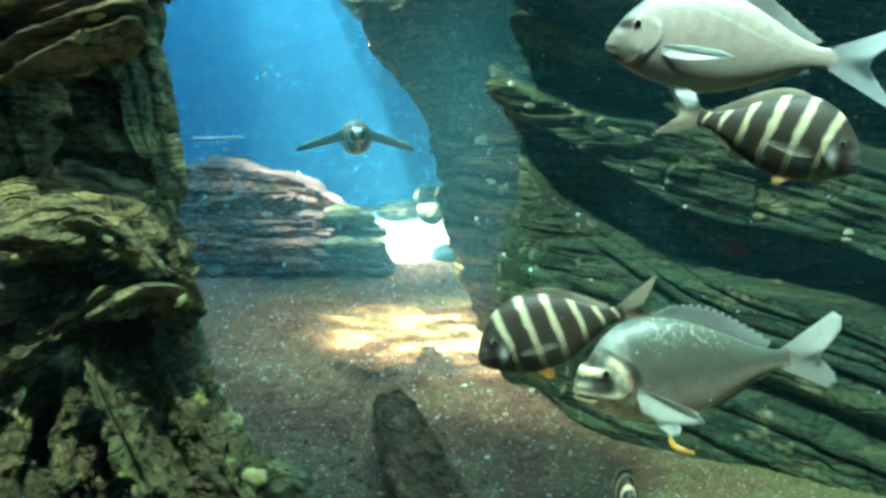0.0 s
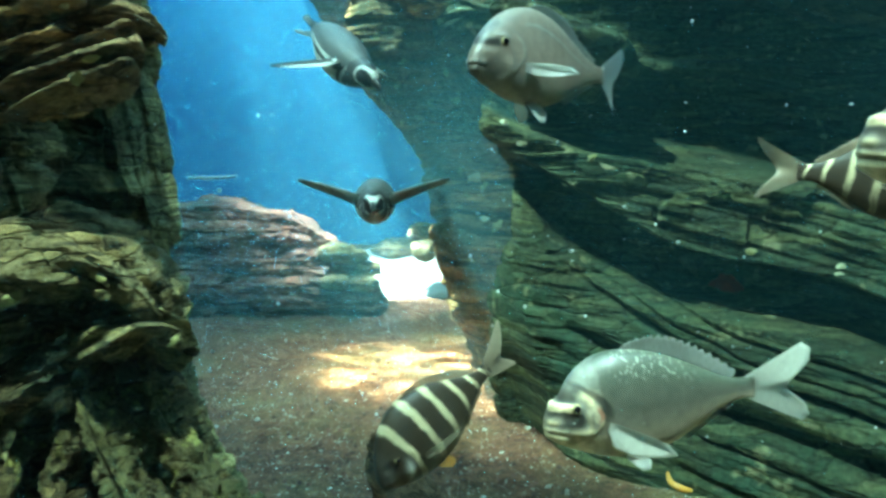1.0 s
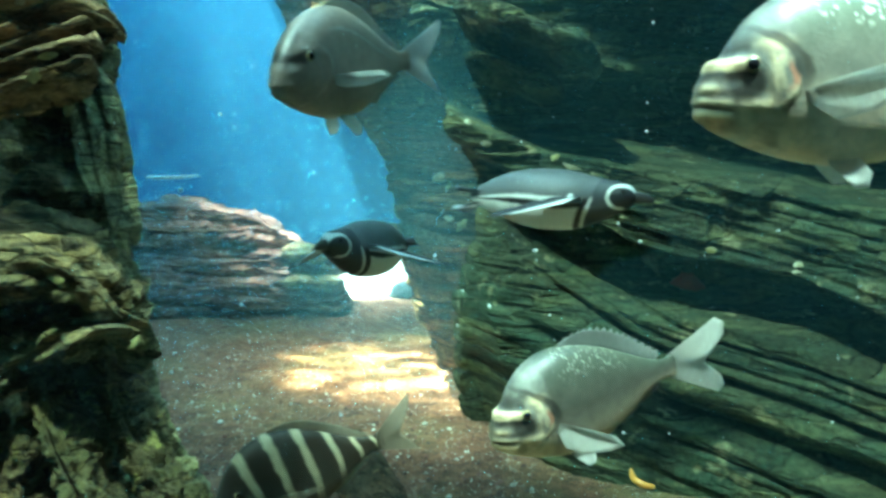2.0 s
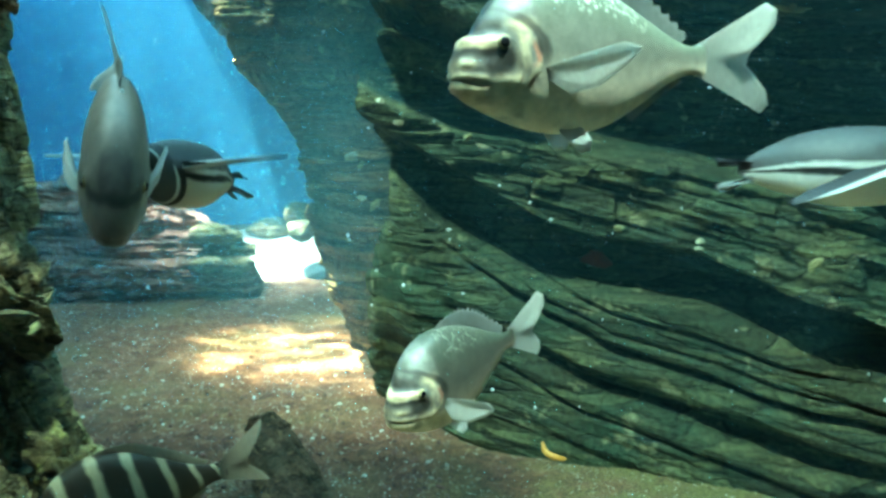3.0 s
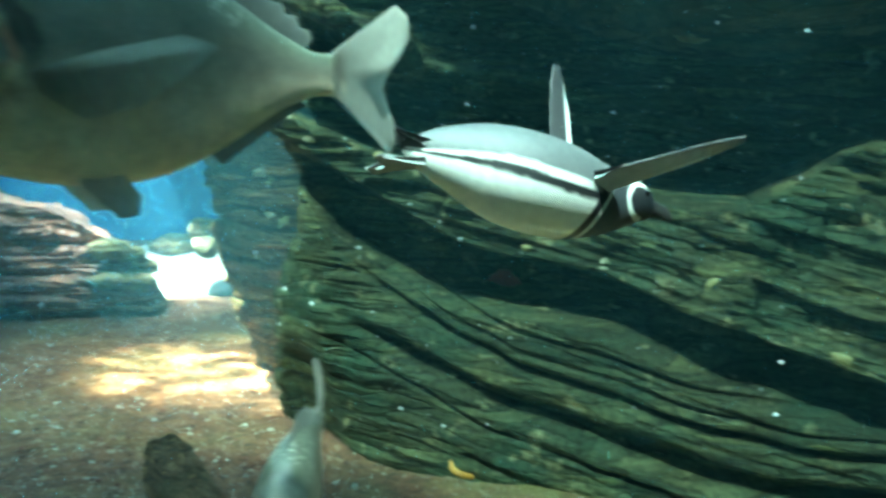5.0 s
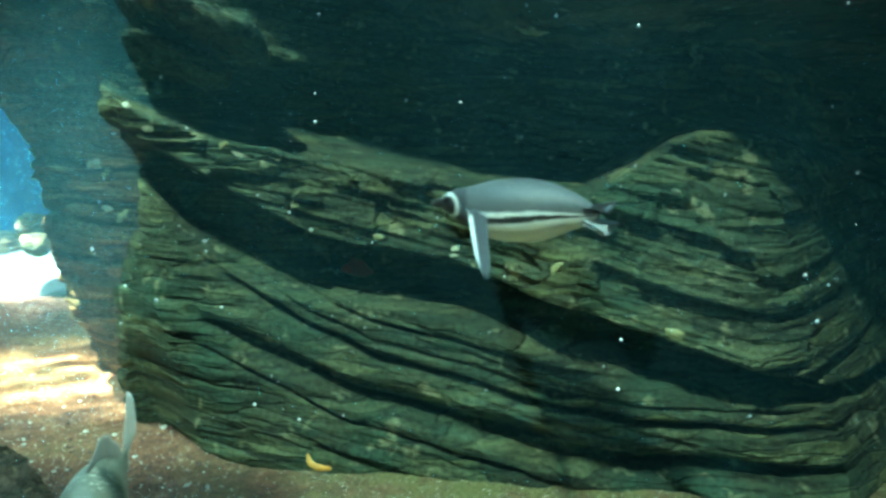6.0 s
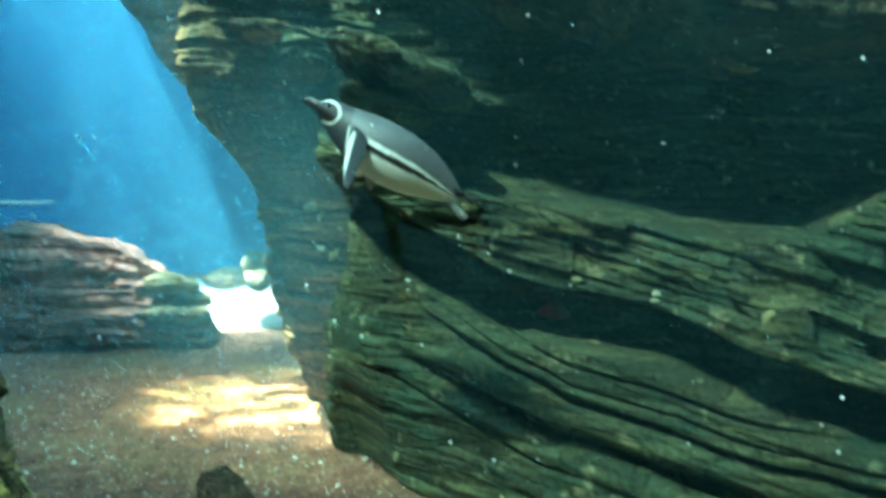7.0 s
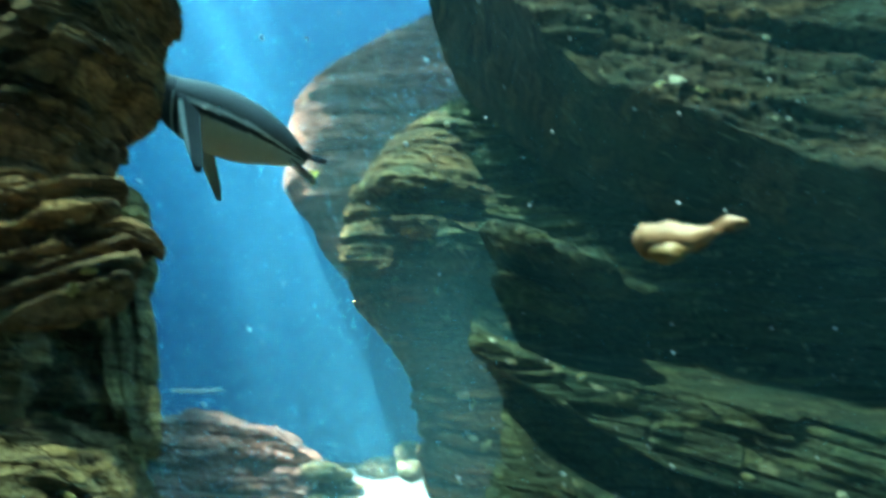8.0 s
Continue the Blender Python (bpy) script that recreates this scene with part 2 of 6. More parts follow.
FIN_PALE = fin_material("fin_pale", (0.78, 0.80, 0.76), 0.12)
FIN_TAIL = fin_material("fin_tail", (0.50, 0.53, 0.53), 0.3)
FIN_FAN = fin_material("fin_fan", (0.60, 0.60, 0.53), 0.3)
FIN_GREY = fin_material("fin_grey", (0.30, 0.31, 0.28), 0.3)
FIN_DUSKY = fin_material("fin_dusky", (0.33, 0.27, 0.19), 0.3)
FIN_CLEAR = fin_material("fin_clear", (0.42, 0.38, 0.28), 0.8)
FIN_ORANGE = fin_material("fin_orange", (0.50, 0.24, 0.05), 0.12)


def backdrop_material():
    """A backdrop that glows by itself in the blue of deep water, its light painted brighter towards the surface."""
    m, nt, sh = nodes_of("deep_water_glow")
    sep = nt.nodes.new("ShaderNodeSeparateXYZ")
    nt.links.new(coords(nt), sep.inputs[0])
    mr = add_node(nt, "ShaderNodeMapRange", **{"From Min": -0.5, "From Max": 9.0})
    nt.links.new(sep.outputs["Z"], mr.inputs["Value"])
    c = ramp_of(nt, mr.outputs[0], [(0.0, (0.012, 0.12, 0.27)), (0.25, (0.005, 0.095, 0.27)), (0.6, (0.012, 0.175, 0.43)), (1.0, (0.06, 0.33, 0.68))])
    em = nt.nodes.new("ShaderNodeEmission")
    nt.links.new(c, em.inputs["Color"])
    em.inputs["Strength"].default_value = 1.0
    nt.links.new(em.outputs[0], nt.nodes["Material Output"].inputs["Surface"])
    return m


def surface_material():
    """The water surface, out of view: a painted ripple net masks the lamps' light into a net."""
    m, nt, sh = nodes_of("water_surface")
    flat = coords(nt)
    warp = nt.nodes.new("ShaderNodeTexNoise")
    warp.inputs["Scale"].default_value = 5.0
    nt.links.new(flat, warp.inputs["Vector"])
    add = nt.nodes.new("ShaderNodeVectorMath")
    add.operation = "MULTIPLY_ADD"
    add.inputs[1].default_value = (0.34, 0.34, 0.34)
    nt.links.new(warp.outputs["Color"], add.inputs[0])
    nt.links.new(flat, add.inputs[2])
    v = nt.nodes.new("ShaderNodeTexVoronoi")
    v.feature = "DISTANCE_TO_EDGE"
    v.inputs["Scale"].default_value = 8.5
    nt.links.new(add.outputs[0], v.inputs["Vector"])
    # caustic net as transparency: bright lines, dimmed cells, then uneven patches
    c = ramp_of(nt, v.outputs["Distance"], [(0.0, (1, 1, 1)), (0.06, (0.5, 0.5, 0.5)), (0.14, (0.13, 0.13, 0.13)), (0.4, (0.05, 0.05, 0.05))])
    swell = noise_of(nt, coords(nt, (1, 1.4, 1)), 7, 4, 0.65)
    c = mixed(nt, 1.0, c, ramp_of(nt, swell, [(0.38, (0.12, 0.12, 0.12)), (0.52, (0.8, 0.8, 0.8)), (0.66, (2.4, 2.4, 2.4))]), "MULTIPLY")
    tr = nt.nodes.new("ShaderNodeBsdfTransparent")
    nt.links.new(c, tr.inputs["Color"])
    nt.links.new(tr.outputs[0], nt.nodes["Material Output"].inputs["Surface"])
    return m


def haze_material(name, color, amount, low, high, ends=None, top=None):
    """A thin sheet that stands in for haze: nearly clear, it scatters a little of the light that falls on it, and thins
    out downwards.
    """
    m, nt, sh = nodes_of(name)
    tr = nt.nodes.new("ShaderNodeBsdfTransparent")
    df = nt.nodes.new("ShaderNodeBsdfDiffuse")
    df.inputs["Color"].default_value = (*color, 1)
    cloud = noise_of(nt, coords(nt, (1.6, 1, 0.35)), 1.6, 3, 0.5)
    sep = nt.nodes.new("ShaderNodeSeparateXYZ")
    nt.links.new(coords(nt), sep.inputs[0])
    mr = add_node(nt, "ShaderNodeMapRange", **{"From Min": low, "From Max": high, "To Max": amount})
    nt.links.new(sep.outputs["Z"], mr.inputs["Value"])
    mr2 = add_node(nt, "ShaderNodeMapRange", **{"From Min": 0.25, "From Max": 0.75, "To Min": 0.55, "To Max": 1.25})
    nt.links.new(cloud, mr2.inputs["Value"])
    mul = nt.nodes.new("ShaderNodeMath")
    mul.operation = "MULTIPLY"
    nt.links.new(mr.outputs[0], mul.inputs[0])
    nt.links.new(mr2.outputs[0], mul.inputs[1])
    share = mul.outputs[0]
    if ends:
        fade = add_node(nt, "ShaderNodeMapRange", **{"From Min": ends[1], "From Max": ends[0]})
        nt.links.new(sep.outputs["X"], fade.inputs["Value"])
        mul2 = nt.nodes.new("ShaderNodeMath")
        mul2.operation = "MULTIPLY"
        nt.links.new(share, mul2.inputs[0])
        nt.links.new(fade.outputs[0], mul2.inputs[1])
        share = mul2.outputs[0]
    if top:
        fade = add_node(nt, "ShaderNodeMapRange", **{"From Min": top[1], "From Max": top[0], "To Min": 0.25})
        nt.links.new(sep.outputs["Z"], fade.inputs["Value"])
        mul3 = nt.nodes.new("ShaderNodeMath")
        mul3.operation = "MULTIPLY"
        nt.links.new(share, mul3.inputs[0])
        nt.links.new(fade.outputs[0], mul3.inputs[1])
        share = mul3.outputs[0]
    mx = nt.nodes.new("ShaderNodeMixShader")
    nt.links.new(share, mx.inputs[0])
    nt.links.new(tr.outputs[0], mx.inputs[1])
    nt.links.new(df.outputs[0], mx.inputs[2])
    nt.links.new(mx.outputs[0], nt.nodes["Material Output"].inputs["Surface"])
    return m


# haze put into flat sheets, one strength for each depth
HAZE_BEAM = haze_material("haze_sheet_deep", (0.14, 0.66, 1.0), 0.085, -0.4, 0.8)
HAZE_MID = haze_material("haze_sheet", (0.22, 0.72, 0.90), 0.19, -0.35, 0.6, (0.2, 0.7), (1.4, 2.1))
HAZE_FAR = haze_material("haze_sheet_far", (0.22, 0.72, 0.90), 0.13, -0.6, 0.3)
HAZE_NEAR = haze_material("haze_sheet_near", (0.22, 0.78, 0.95), 0.022, 0.0, 0.8)
# pane added close to the camera: its even haze lifts the dark tones
HAZE_PANE = haze_material("haze_acrylic", (0.26, 0.80, 0.92), 0.10, -2.0, -1.0)
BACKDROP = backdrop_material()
SURFACE = surface_material()
BLOCKER = plain_material("dark_blocker", (0.05, 0.055, 0.06), 0.9, vary=0.2, scale=3)


# ------------------------------------------------------------------ setting
def floor_height(x, y):
    h = 0.05 * fbm(x * 0.7, y * 0.7, 0, 4, 3) + 0.015 * fbm(x * 5, y * 5, 0, 3, 5)
    h = h + 0.10 * np.exp(-((y - 7.0) / 0.45) ** 2) * sstep(0.9, -0.2, x) * sstep(-1.5, -0.8, x)
    return h


def build_floor():
    x = np.linspace(-6, 7, 420)
    y = np.concatenate([np.linspace(-2.5, 1.5, 40), np.linspace(1.52, 9, 430), np.linspace(9.1, 15, 60)])
    X, Y = np.meshgrid(x, y, indexing="ij")
    me = grid_mesh("floor", np.stack([X, Y, floor_height(X, Y)], -1))
    thing("floor", me, SAND, "reddish brown gravel bed of the tank", "floor", "structure")


build_floor()


def box_mesh(name, lo, hi):
    bm = bmesh.new()
    bmesh.ops.create_cube(bm, size=1)
    for v in bm.verts:
        v.co = [lo[i] + (v.co[i] + 0.5) * (hi[i] - lo[i]) for i in range(3)]
    bmesh.ops.bevel(bm, geom=bm.edges[:], offset=0.01, segments=1, affect="EDGES")
    me = bpy.data.meshes.new(name)
    bm.to_mesh(me)
    bm.free()
    return me


def build_shell():
    a = np.radians(np.linspace(-75, 75, 60))
    z = np.linspace(-0.4, 12, 20)
    A, Z = np.meshgrid(a, z, indexing="ij")
    P = np.stack([13.5 * np.sin(A), 1.0 + 12.5 * np.cos(A), Z], -1)
    # the backdrop emits its own light; the brighter top is painted in
    thing("backdrop", grid_mesh("backdrop", P), BACKDROP, "glowing backdrop painted as deep blue water in the distance", "water", "structure")
    # unseen panels added on the sides and above to keep stray light out
    for name, lo, hi in (("wall_south", (-6, -2.7, -0.2), (7, -2.5, 4.6)), ("wall_west", (-6.2, -2.7, -0.2), (-6, 13.5, 8.6)), ("wall_front", (-6, -0.72, 4.82), (7, -0.52, 8.6)),
                         ("wall_east", (7, -2.7, -0.2), (7.2, 13.5, 8.6)), ("ceiling", (-6.2, -2.7, 4.6), (7.2, -0.5, 4.8))):
        thing(name, box_mesh(name, lo, hi), BLOCKER, "unseen dark plain panel added to block light round the tank", "wall", "structure")
    x, y = np.linspace(-6, 7, 40), np.linspace(-0.5, 13, 40)
    X, Y = np.meshgrid(x, y, indexing="ij")
    Z = 8.6 + 0.02 * fbm(X * 2, Y * 2, 0, 3, 8)
    thing("water_surface", grid_mesh("water_surface", np.stack([X, Y, Z], -1)), SURFACE, "unseen water surface painted with a net that patterns the light", "water", "structure")


build_shell()


def build_haze():
    """Thin sheets added as haze across the deep channel, and an added hazy pane before the camera."""
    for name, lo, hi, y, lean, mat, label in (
            ("water_deep", (-5, -0.1), (2.0, 8.3), 7.75, 0.0, HAZE_BEAM, "thin blue sheet added as haze in the deep channel"),
            ("water_deep", (-5, 0.6), (2.0, 8.3), 7.05, 0.0, HAZE_BEAM, "thin blue sheet added as haze in the deep channel"),
            ("water_channel", (-4.5, 0.0), (1.4, 6.0), 3.95, 0.0, HAZE_MID, "thin sheet added as haze between the rocks"),
            ("water_channel", (-5.0, -0.05), (1.2, 6.5), 6.05, 0.0, HAZE_FAR, "thin sheet added as haze before the mound"),
            ("window_1", (-5.5, -0.1), (6.5, 4.5), 0.10, 0.0, HAZE_PANE, "thin pane added to lay an even haze over the view")):
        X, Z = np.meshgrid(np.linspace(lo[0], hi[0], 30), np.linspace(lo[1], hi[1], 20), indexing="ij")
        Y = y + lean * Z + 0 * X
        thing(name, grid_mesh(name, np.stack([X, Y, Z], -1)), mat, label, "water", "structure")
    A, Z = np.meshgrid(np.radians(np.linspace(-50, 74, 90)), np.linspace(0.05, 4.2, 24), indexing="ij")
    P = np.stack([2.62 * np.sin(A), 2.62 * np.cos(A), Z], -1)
    thing("water_near", grid_mesh("water_near", P), HAZE_NEAR, "thin curved sheet added as haze before the cliff", "water", "structure")


build_haze()


def rock_detail(q, along, depth, size, seed):
    """Bedding at three sizes, and the grain of the stone."""
    warp = 0.35 * size * fbm(along * 1.3, q * 1.5, depth * 1.2, 3, seed + 40)
    q = q + warp
    out = 0.55 * layers(q, along, size, seed)
    out = out + 0.28 * layers(q + 0.3 * size, along * 1.7, size * 0.37, seed + 20, 0.35)
    out = out + 0.10 * layers(q, along * 3, size * 0.13, seed + 30, 0.5)
    chips = np.abs(vnoise(along * 9, q * 16, depth * 9, seed + 52)) + 0.6 * np.abs(vnoise(along * 21, q * 34, depth * 21, seed + 53))
    row = np.floor(q / (0.6 * size))
    cell = np.floor((along + 0.4 * depth) / (1.5 * size) + 7 * hash01(row, row * 0 + seed, row * 0 + 3) + 0.35 * vnoise(along * 6, q * 9, depth * 6, seed + 54))
    out = out + 0.45 * (hash01(cell, row, cell * 0 + seed) - 0.5)
    return out + 0.28 * fbm(along * 3, q * 5, depth * 3, 4, seed + 50) - 0.16 * chips


def curve_of(points):
    xs, ys = zip(*points)
    return lambda v: np.interp(v, xs, ys)


def build_wall():
    """The long bedded cliff: a foot, a jutting ledge over a deep joint, a recess, and its right end that turns away."""
    S, Z = np.meshgrid(np.linspace(0, 1, 800), np.linspace(-0.15, 2.9, 560), indexing="ij")
    # its left end: a bulging foot, a notch under the ledge, and the ledge's tip
    A0 = curve_of([(-0.15, 4.9), (0.0, 4.5), (0.2, 3.7), (0.6, 3.7), (0.8, 4.5), (0.95, 5.2), (1.2, 5.3), (1.27, 4.2), (1.36, 3.2), (1.46, 3.0), (1.62, 3.0), (1.78, 1.0), (1.95, -1.0), (2.9, -1.0)])(Z)
    A0 = A0 + 0.35 * fbm(Z * 5, 0.5, 0, 3, 62) - 0.55 * (layers(Z, 0 * Z + 1.3, 0.13, 63, 0.6) - 0.4)
    A = A0 + S ** 1.25 * (68 - A0)
    turn = A + 5.0 * np.clip(Z - 0.6, -0.6, 0.9)
    foot = curve_of([(3.0, 3.85), (4.2, 3.72), (6, 3.42), (8.3, 3.28), (15.6, 3.05), (24, 2.95), (32, 2.9), (46, 3.05), (49.5, 3.2), (51.5, 3.6), (54, 4.6), (60, 6.0), (75, 7.0)])(turn)
    foot = foot + 0.07 * sstep(0.8, 0.0, A - A0) ** 2
    ledge_bottom = curve_of([(2, 1.36), (5.5, 1.25), (8.7, 1.14), (16, 0.92), (25.8, 0.82), (31.7, 0.70), (41.9, 0.53), (52, 0.36), (72, 0.1)])(A)
    ledge_top = curve_of([(2, 1.48), (5.9, 1.33), (14.6, 1.20), (27.7, 1.07), (35, 1.08), (39, 1.22), (42, 1.30), (47, 1.26), (52, 1.1), (72, 1.0)])(A)
    seam = curve_of([(6.5, 0.916), (11.0, 0.709), (16.0, 0.560), (20.4, 0.455), (30.6, 0.326), (39.6, 0.245), (48.3, 0.236)])(A)
    wide = curve_of([(5.6, 0.635), (9.4, 0.545), (14.0, 0.435), (18.8, 0.326), (24.4, 0.246), (30.7, 0.178), (37.9, 0.110), (43.2, 0.091), (48.5, 0.084)])(A)
    along = np.radians(A) * 3.1
    lean = 0.22 * np.clip(Z, 0, 1.2)
    r = foot + lean - 0.16 * np.exp(-((Z - 0.45) / 0.3) ** 2) * sstep(9, 4, A) * sstep(2.8, 4, A)
    wob = 0.03 * fbm(along * 2, Z * 2, 0, 3, 61)
    # deep joint under the ledge, wider to the left
    gap = 0.11 * sstep(5, 12, A) * sstep(52, 40, A) + 0.05 + 0.13 * np.exp(-((A - 9) / 6) ** 2)
    inside = sstep(ledge_bottom + wob + 0.012, ledge_bottom + wob - 0.012, Z) * sstep(ledge_bottom + wob - gap * 1.5, ledge_bottom + wob - gap * 0.7, Z)
    r = r + 0.34 * inside * sstep(4, 8, A)
    on_ledge = sstep(ledge_bottom + wob - 0.01, ledge_bottom + wob + 0.02, Z)
    r = r - 0.10 * on_ledge
    # the ledge's top falls back into a dark recess
    r = r + 0.85 * sstep(ledge_top + 2 * wob, ledge_top + 2 * wob + 0.13, Z) + 0.35 * sstep(ledge_top + 0.3, ledge_top + 1.0, Z)
    # slanting shelves that step down into the recess
    for a, b, z0, z1, out, high in ((2.0, 17.0, 1.90, 1.50, 0.42, 0.10), (16, 40, 1.62, 1.40, 0.20, 0.06)):
        line = z0 + (z1 - z0) * (A - a) / (b - a) + 3 * wob
        block = np.floor(along * 5 + 1.5 * vnoise(along * 3, Z * 6, 0, 72))
        cut = 0.45 + 0.55 * hash01(block, np.floor((Z - line) / 0.07), block * 0 + 73)
        r = r - out * cut * np.exp(-((Z - line) / (high * (0.7 + 0.5 * cut))) ** 4) * sstep(b + 2, b - 5, A) * sstep(a - 4, a, A)
    for line, wide_by, deep in ((seam, 0.014, 0.09), (wide, 0.034, 0.13), (seam + 0.13, 0.008, 0.05), (seam + 0.06, 0.006, 0.04), (wide - 0.11, 0.008, 0.05)):
        broken = sstep(-0.5, 0.2, vnoise(along * 0.9 + deep * 50, line * 2, 0, 71)) * sstep(6, 13, A) * sstep(56, 46, A)
        r = r + deep * broken * np.exp(-((Z - line - wob * 0.7) / wide_by) ** 2)
    q = Z + 0.26 * along - 0.05 * sstep(45, 55, A) - 0.25 * sstep(46, 60, A)
    q = q + 0.10 * sstep(14, 4, A)
    # blocks of the ledge, broken off at uneven depths
    cell = np.floor(along * 3.2 + 0.8 * vnoise(along * 2, Z * 5, 0, 74) + 0.6 * np.floor(q / 0.11))
    r = r - 0.075 * on_ledge * (hash01(cell, np.floor(q / 0.11), cell * 0 + 75) - 0.5)
    face_end = sstep(9, 5, A) * sstep(1.25, 1.1, Z)
    r = r - (0.046 + 0.050 * on_ledge) * (1 - 0.6 * face_end) * (rock_detail(q, along, Z, 0.16, 5) - 0.3) - 0.05 * fbm(along * 1.6, Z * 1.6, 0, 3, 77)
    # thin straight beds between the joints, worn at uneven depths
    thin = q + 0.006 * fbm(along * 2.5, q * 9, 0, 3, 78)
    r = r - (0.022 * layers(thin, along * 0.7, 0.045, 79, 0.5) + 0.010 * layers(thin, along * 1.2, 0.017, 80, 0.6)) * (1 - 0.7 * face_end)
    r = r - 0.010 * fbm(along * 11, Z * 22, 0, 3, 83)
    A = np.radians(A)
    P = np.stack([r * np.sin(A), r * np.cos(A), Z], -1)
    thing("rock_wall", grid_mesh("rock_wall", P), WALL_ROCK, "long bedded greenish rock cliff with a jutting ledge", "rock", "structure")


build_wall()


def build_upper_slab():
    """The slab that hangs over the recess: a front, an underside, and a body that goes up out of sight."""
    A, V = np.meshgrid(np.linspace(-9.0, 72, 640), np.linspace(0, 1, 330), indexing="ij")
    edge = curve_of([(-9, 4.3), (0, 3.25), (4, 2.85), (8.2, 2.48), (11.7, 2.27), (19.3, 2.09), (24.5, 1.93), (29.8, 1.82), (37, 1.76), (50, 1.8), (72, 1.8)])(A)
    front = curve_of([(-9, 3.4), (0, 3.1), (4, 3.0), (10, 2.88), (24, 2.8), (45, 2.8), (72, 2.9)])(A)
    along = np.radians(A) * 3
    under = sstep(0.26, 0.0, V)
    Z = edge + np.where(V < 0.26, -0.10 * under, (V - 0.26) / 0.74 * 2.6)
    r = front + (1.7 * sstep(-4, 3, A) + 4.0 * sstep(34, 47, A)) * np.clip((0.26 - V) / 0.26, 0, 1) + 0.10 * np.clip(Z - edge, 0, 3)
    q = Z + 0.33 * along
    r = r - 0.20 * (rock_detail(q, along, 0.4 * V, 0.2, 15) - 0.3) - 0.06 * fbm(along * 1.5, Z * 1.5, 0, 3, 87)
    Z = Z + 0.03 * fbm(along * 4, r * 4, 0, 3, 90) * under
    A = np.radians(A)
    P = np.stack([r * np.sin(A), r * np.cos(A), Z], -1)
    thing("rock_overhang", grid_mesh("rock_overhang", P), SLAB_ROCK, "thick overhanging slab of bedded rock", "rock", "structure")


build_upper_slab()


def build_shelf(a, b, thick, deep, mat, label, seed):
    """A slanting shelf of rock between two ends (degrees to the right, height, distance), rooted in the cliff behind."""
    p, q = (np.array([r * math.sin(radians(az)), r * math.cos(radians(az)), z]) for az, z, r in (a, b))
    U, V = np.meshgrid(np.linspace(0, 2 * np.pi, 110, endpoint=False), np.linspace(0, 1, 170), indexing="ij")
    line = q - p
    back = np.array([p[0] + q[0], p[1] + q[1], 0.0])
    back /= np.linalg.norm(back)
    up = np.cross(back, line / np.linalg.norm(line))
    up = up if up[2] > 0 else -up
    cap = (1 - np.abs(2 * V - 1) ** 3.5) ** 0.6
    c, sn = np.cos(U), np.sin(U)
    h = thick / 2 * np.sign(sn) * np.abs(sn) ** 0.6
    g = deep / 2 * np.sign(c) * np.abs(c) ** 0.6
    along = V * np.linalg.norm(line)
    d = 0.09 * (rock_detail(h + 0.06 * along, along, g, 0.07, seed) - 0.3) + 0.03 * fbm(along * 5, h * 5, g * 5, 3, seed)
    h = (h * (0.75 + 0.4 * vnoise(V * 5, 0.5, 0, seed + 1)) + 0.8 * sn * d) * cap
    g = (g + c * d) * (0.3 + 0.7 * cap)
    P = p + V[..., None] * line + h[..., None] * up + (g + deep / 2)[..., None] * back
    thing("rock_shelf", grid_mesh("rock_shelf", P, closed_u=True), mat, label, "rock", "structure")


build_shelf((3.0, 1.83, 2.98), (14.2, 1.55, 2.84), 0.17, 1.2, WALL_ROCK, "slanting green-brown rock shelf over a dark recess", 91)
build_shelf((4.0, 1.66, 3.2), (11.5, 1.49, 3.1), 0.10, 1.1, WALL_ROCK, "thin broken rock shelf in a dark recess", 93)
build_shelf((-3.2, 2.12, 4.40), (5.0, 1.99, 4.30), 0.15, 0.9, PILLAR_ROCK, "tan broken rock shelf with yellow growth", 95)
build_shelf((-4.4, 2.34, 4.45), (4.2, 2.26, 4.40), 0.13, 0.9, PILLAR_ROCK, "tan broken rock shelf with yellow growth", 97)


def column_mesh(name, left_of, right_of, y_mid, depth, z_lo, z_hi, nu, nv, size, amp, seed, dip, back=1.0):
    """A standing rock: its outline's left and right sides are given by height, and it is bedded all round."""
    U, Z = np.meshgrid(np.linspace(0, 2 * np.pi, nu, endpoint=False), np.linspace(z_lo, z_hi, nv), indexing="ij")
    xl, xr = left_of(Z), right_of(Z)
    cx, rx = (xl + xr) / 2, (xr - xl) / 2
    c, s = np.cos(U), np.sin(U)
    X = cx + rx * np.sign(c) * np.abs(c) ** 0.8
    Y = y_mid - (depth(Z) if callable(depth) else depth) * s * np.where(s < 0, back, 1.0)
    q = Z + dip * (X - 0.4 * (Y - y_mid))
    d = amp * (rock_detail(q, X + 0.7 * Y, Y, size, seed) - 0.35) + 0.3 * amp * fbm(X * 2.5, Y * 2.5, Z * 2.5, 4, seed + 3)
    X, Y = X + c * d, Y - s * d
    return grid_mesh(name, np.stack([X, Y, Z], -1), closed_u=True)


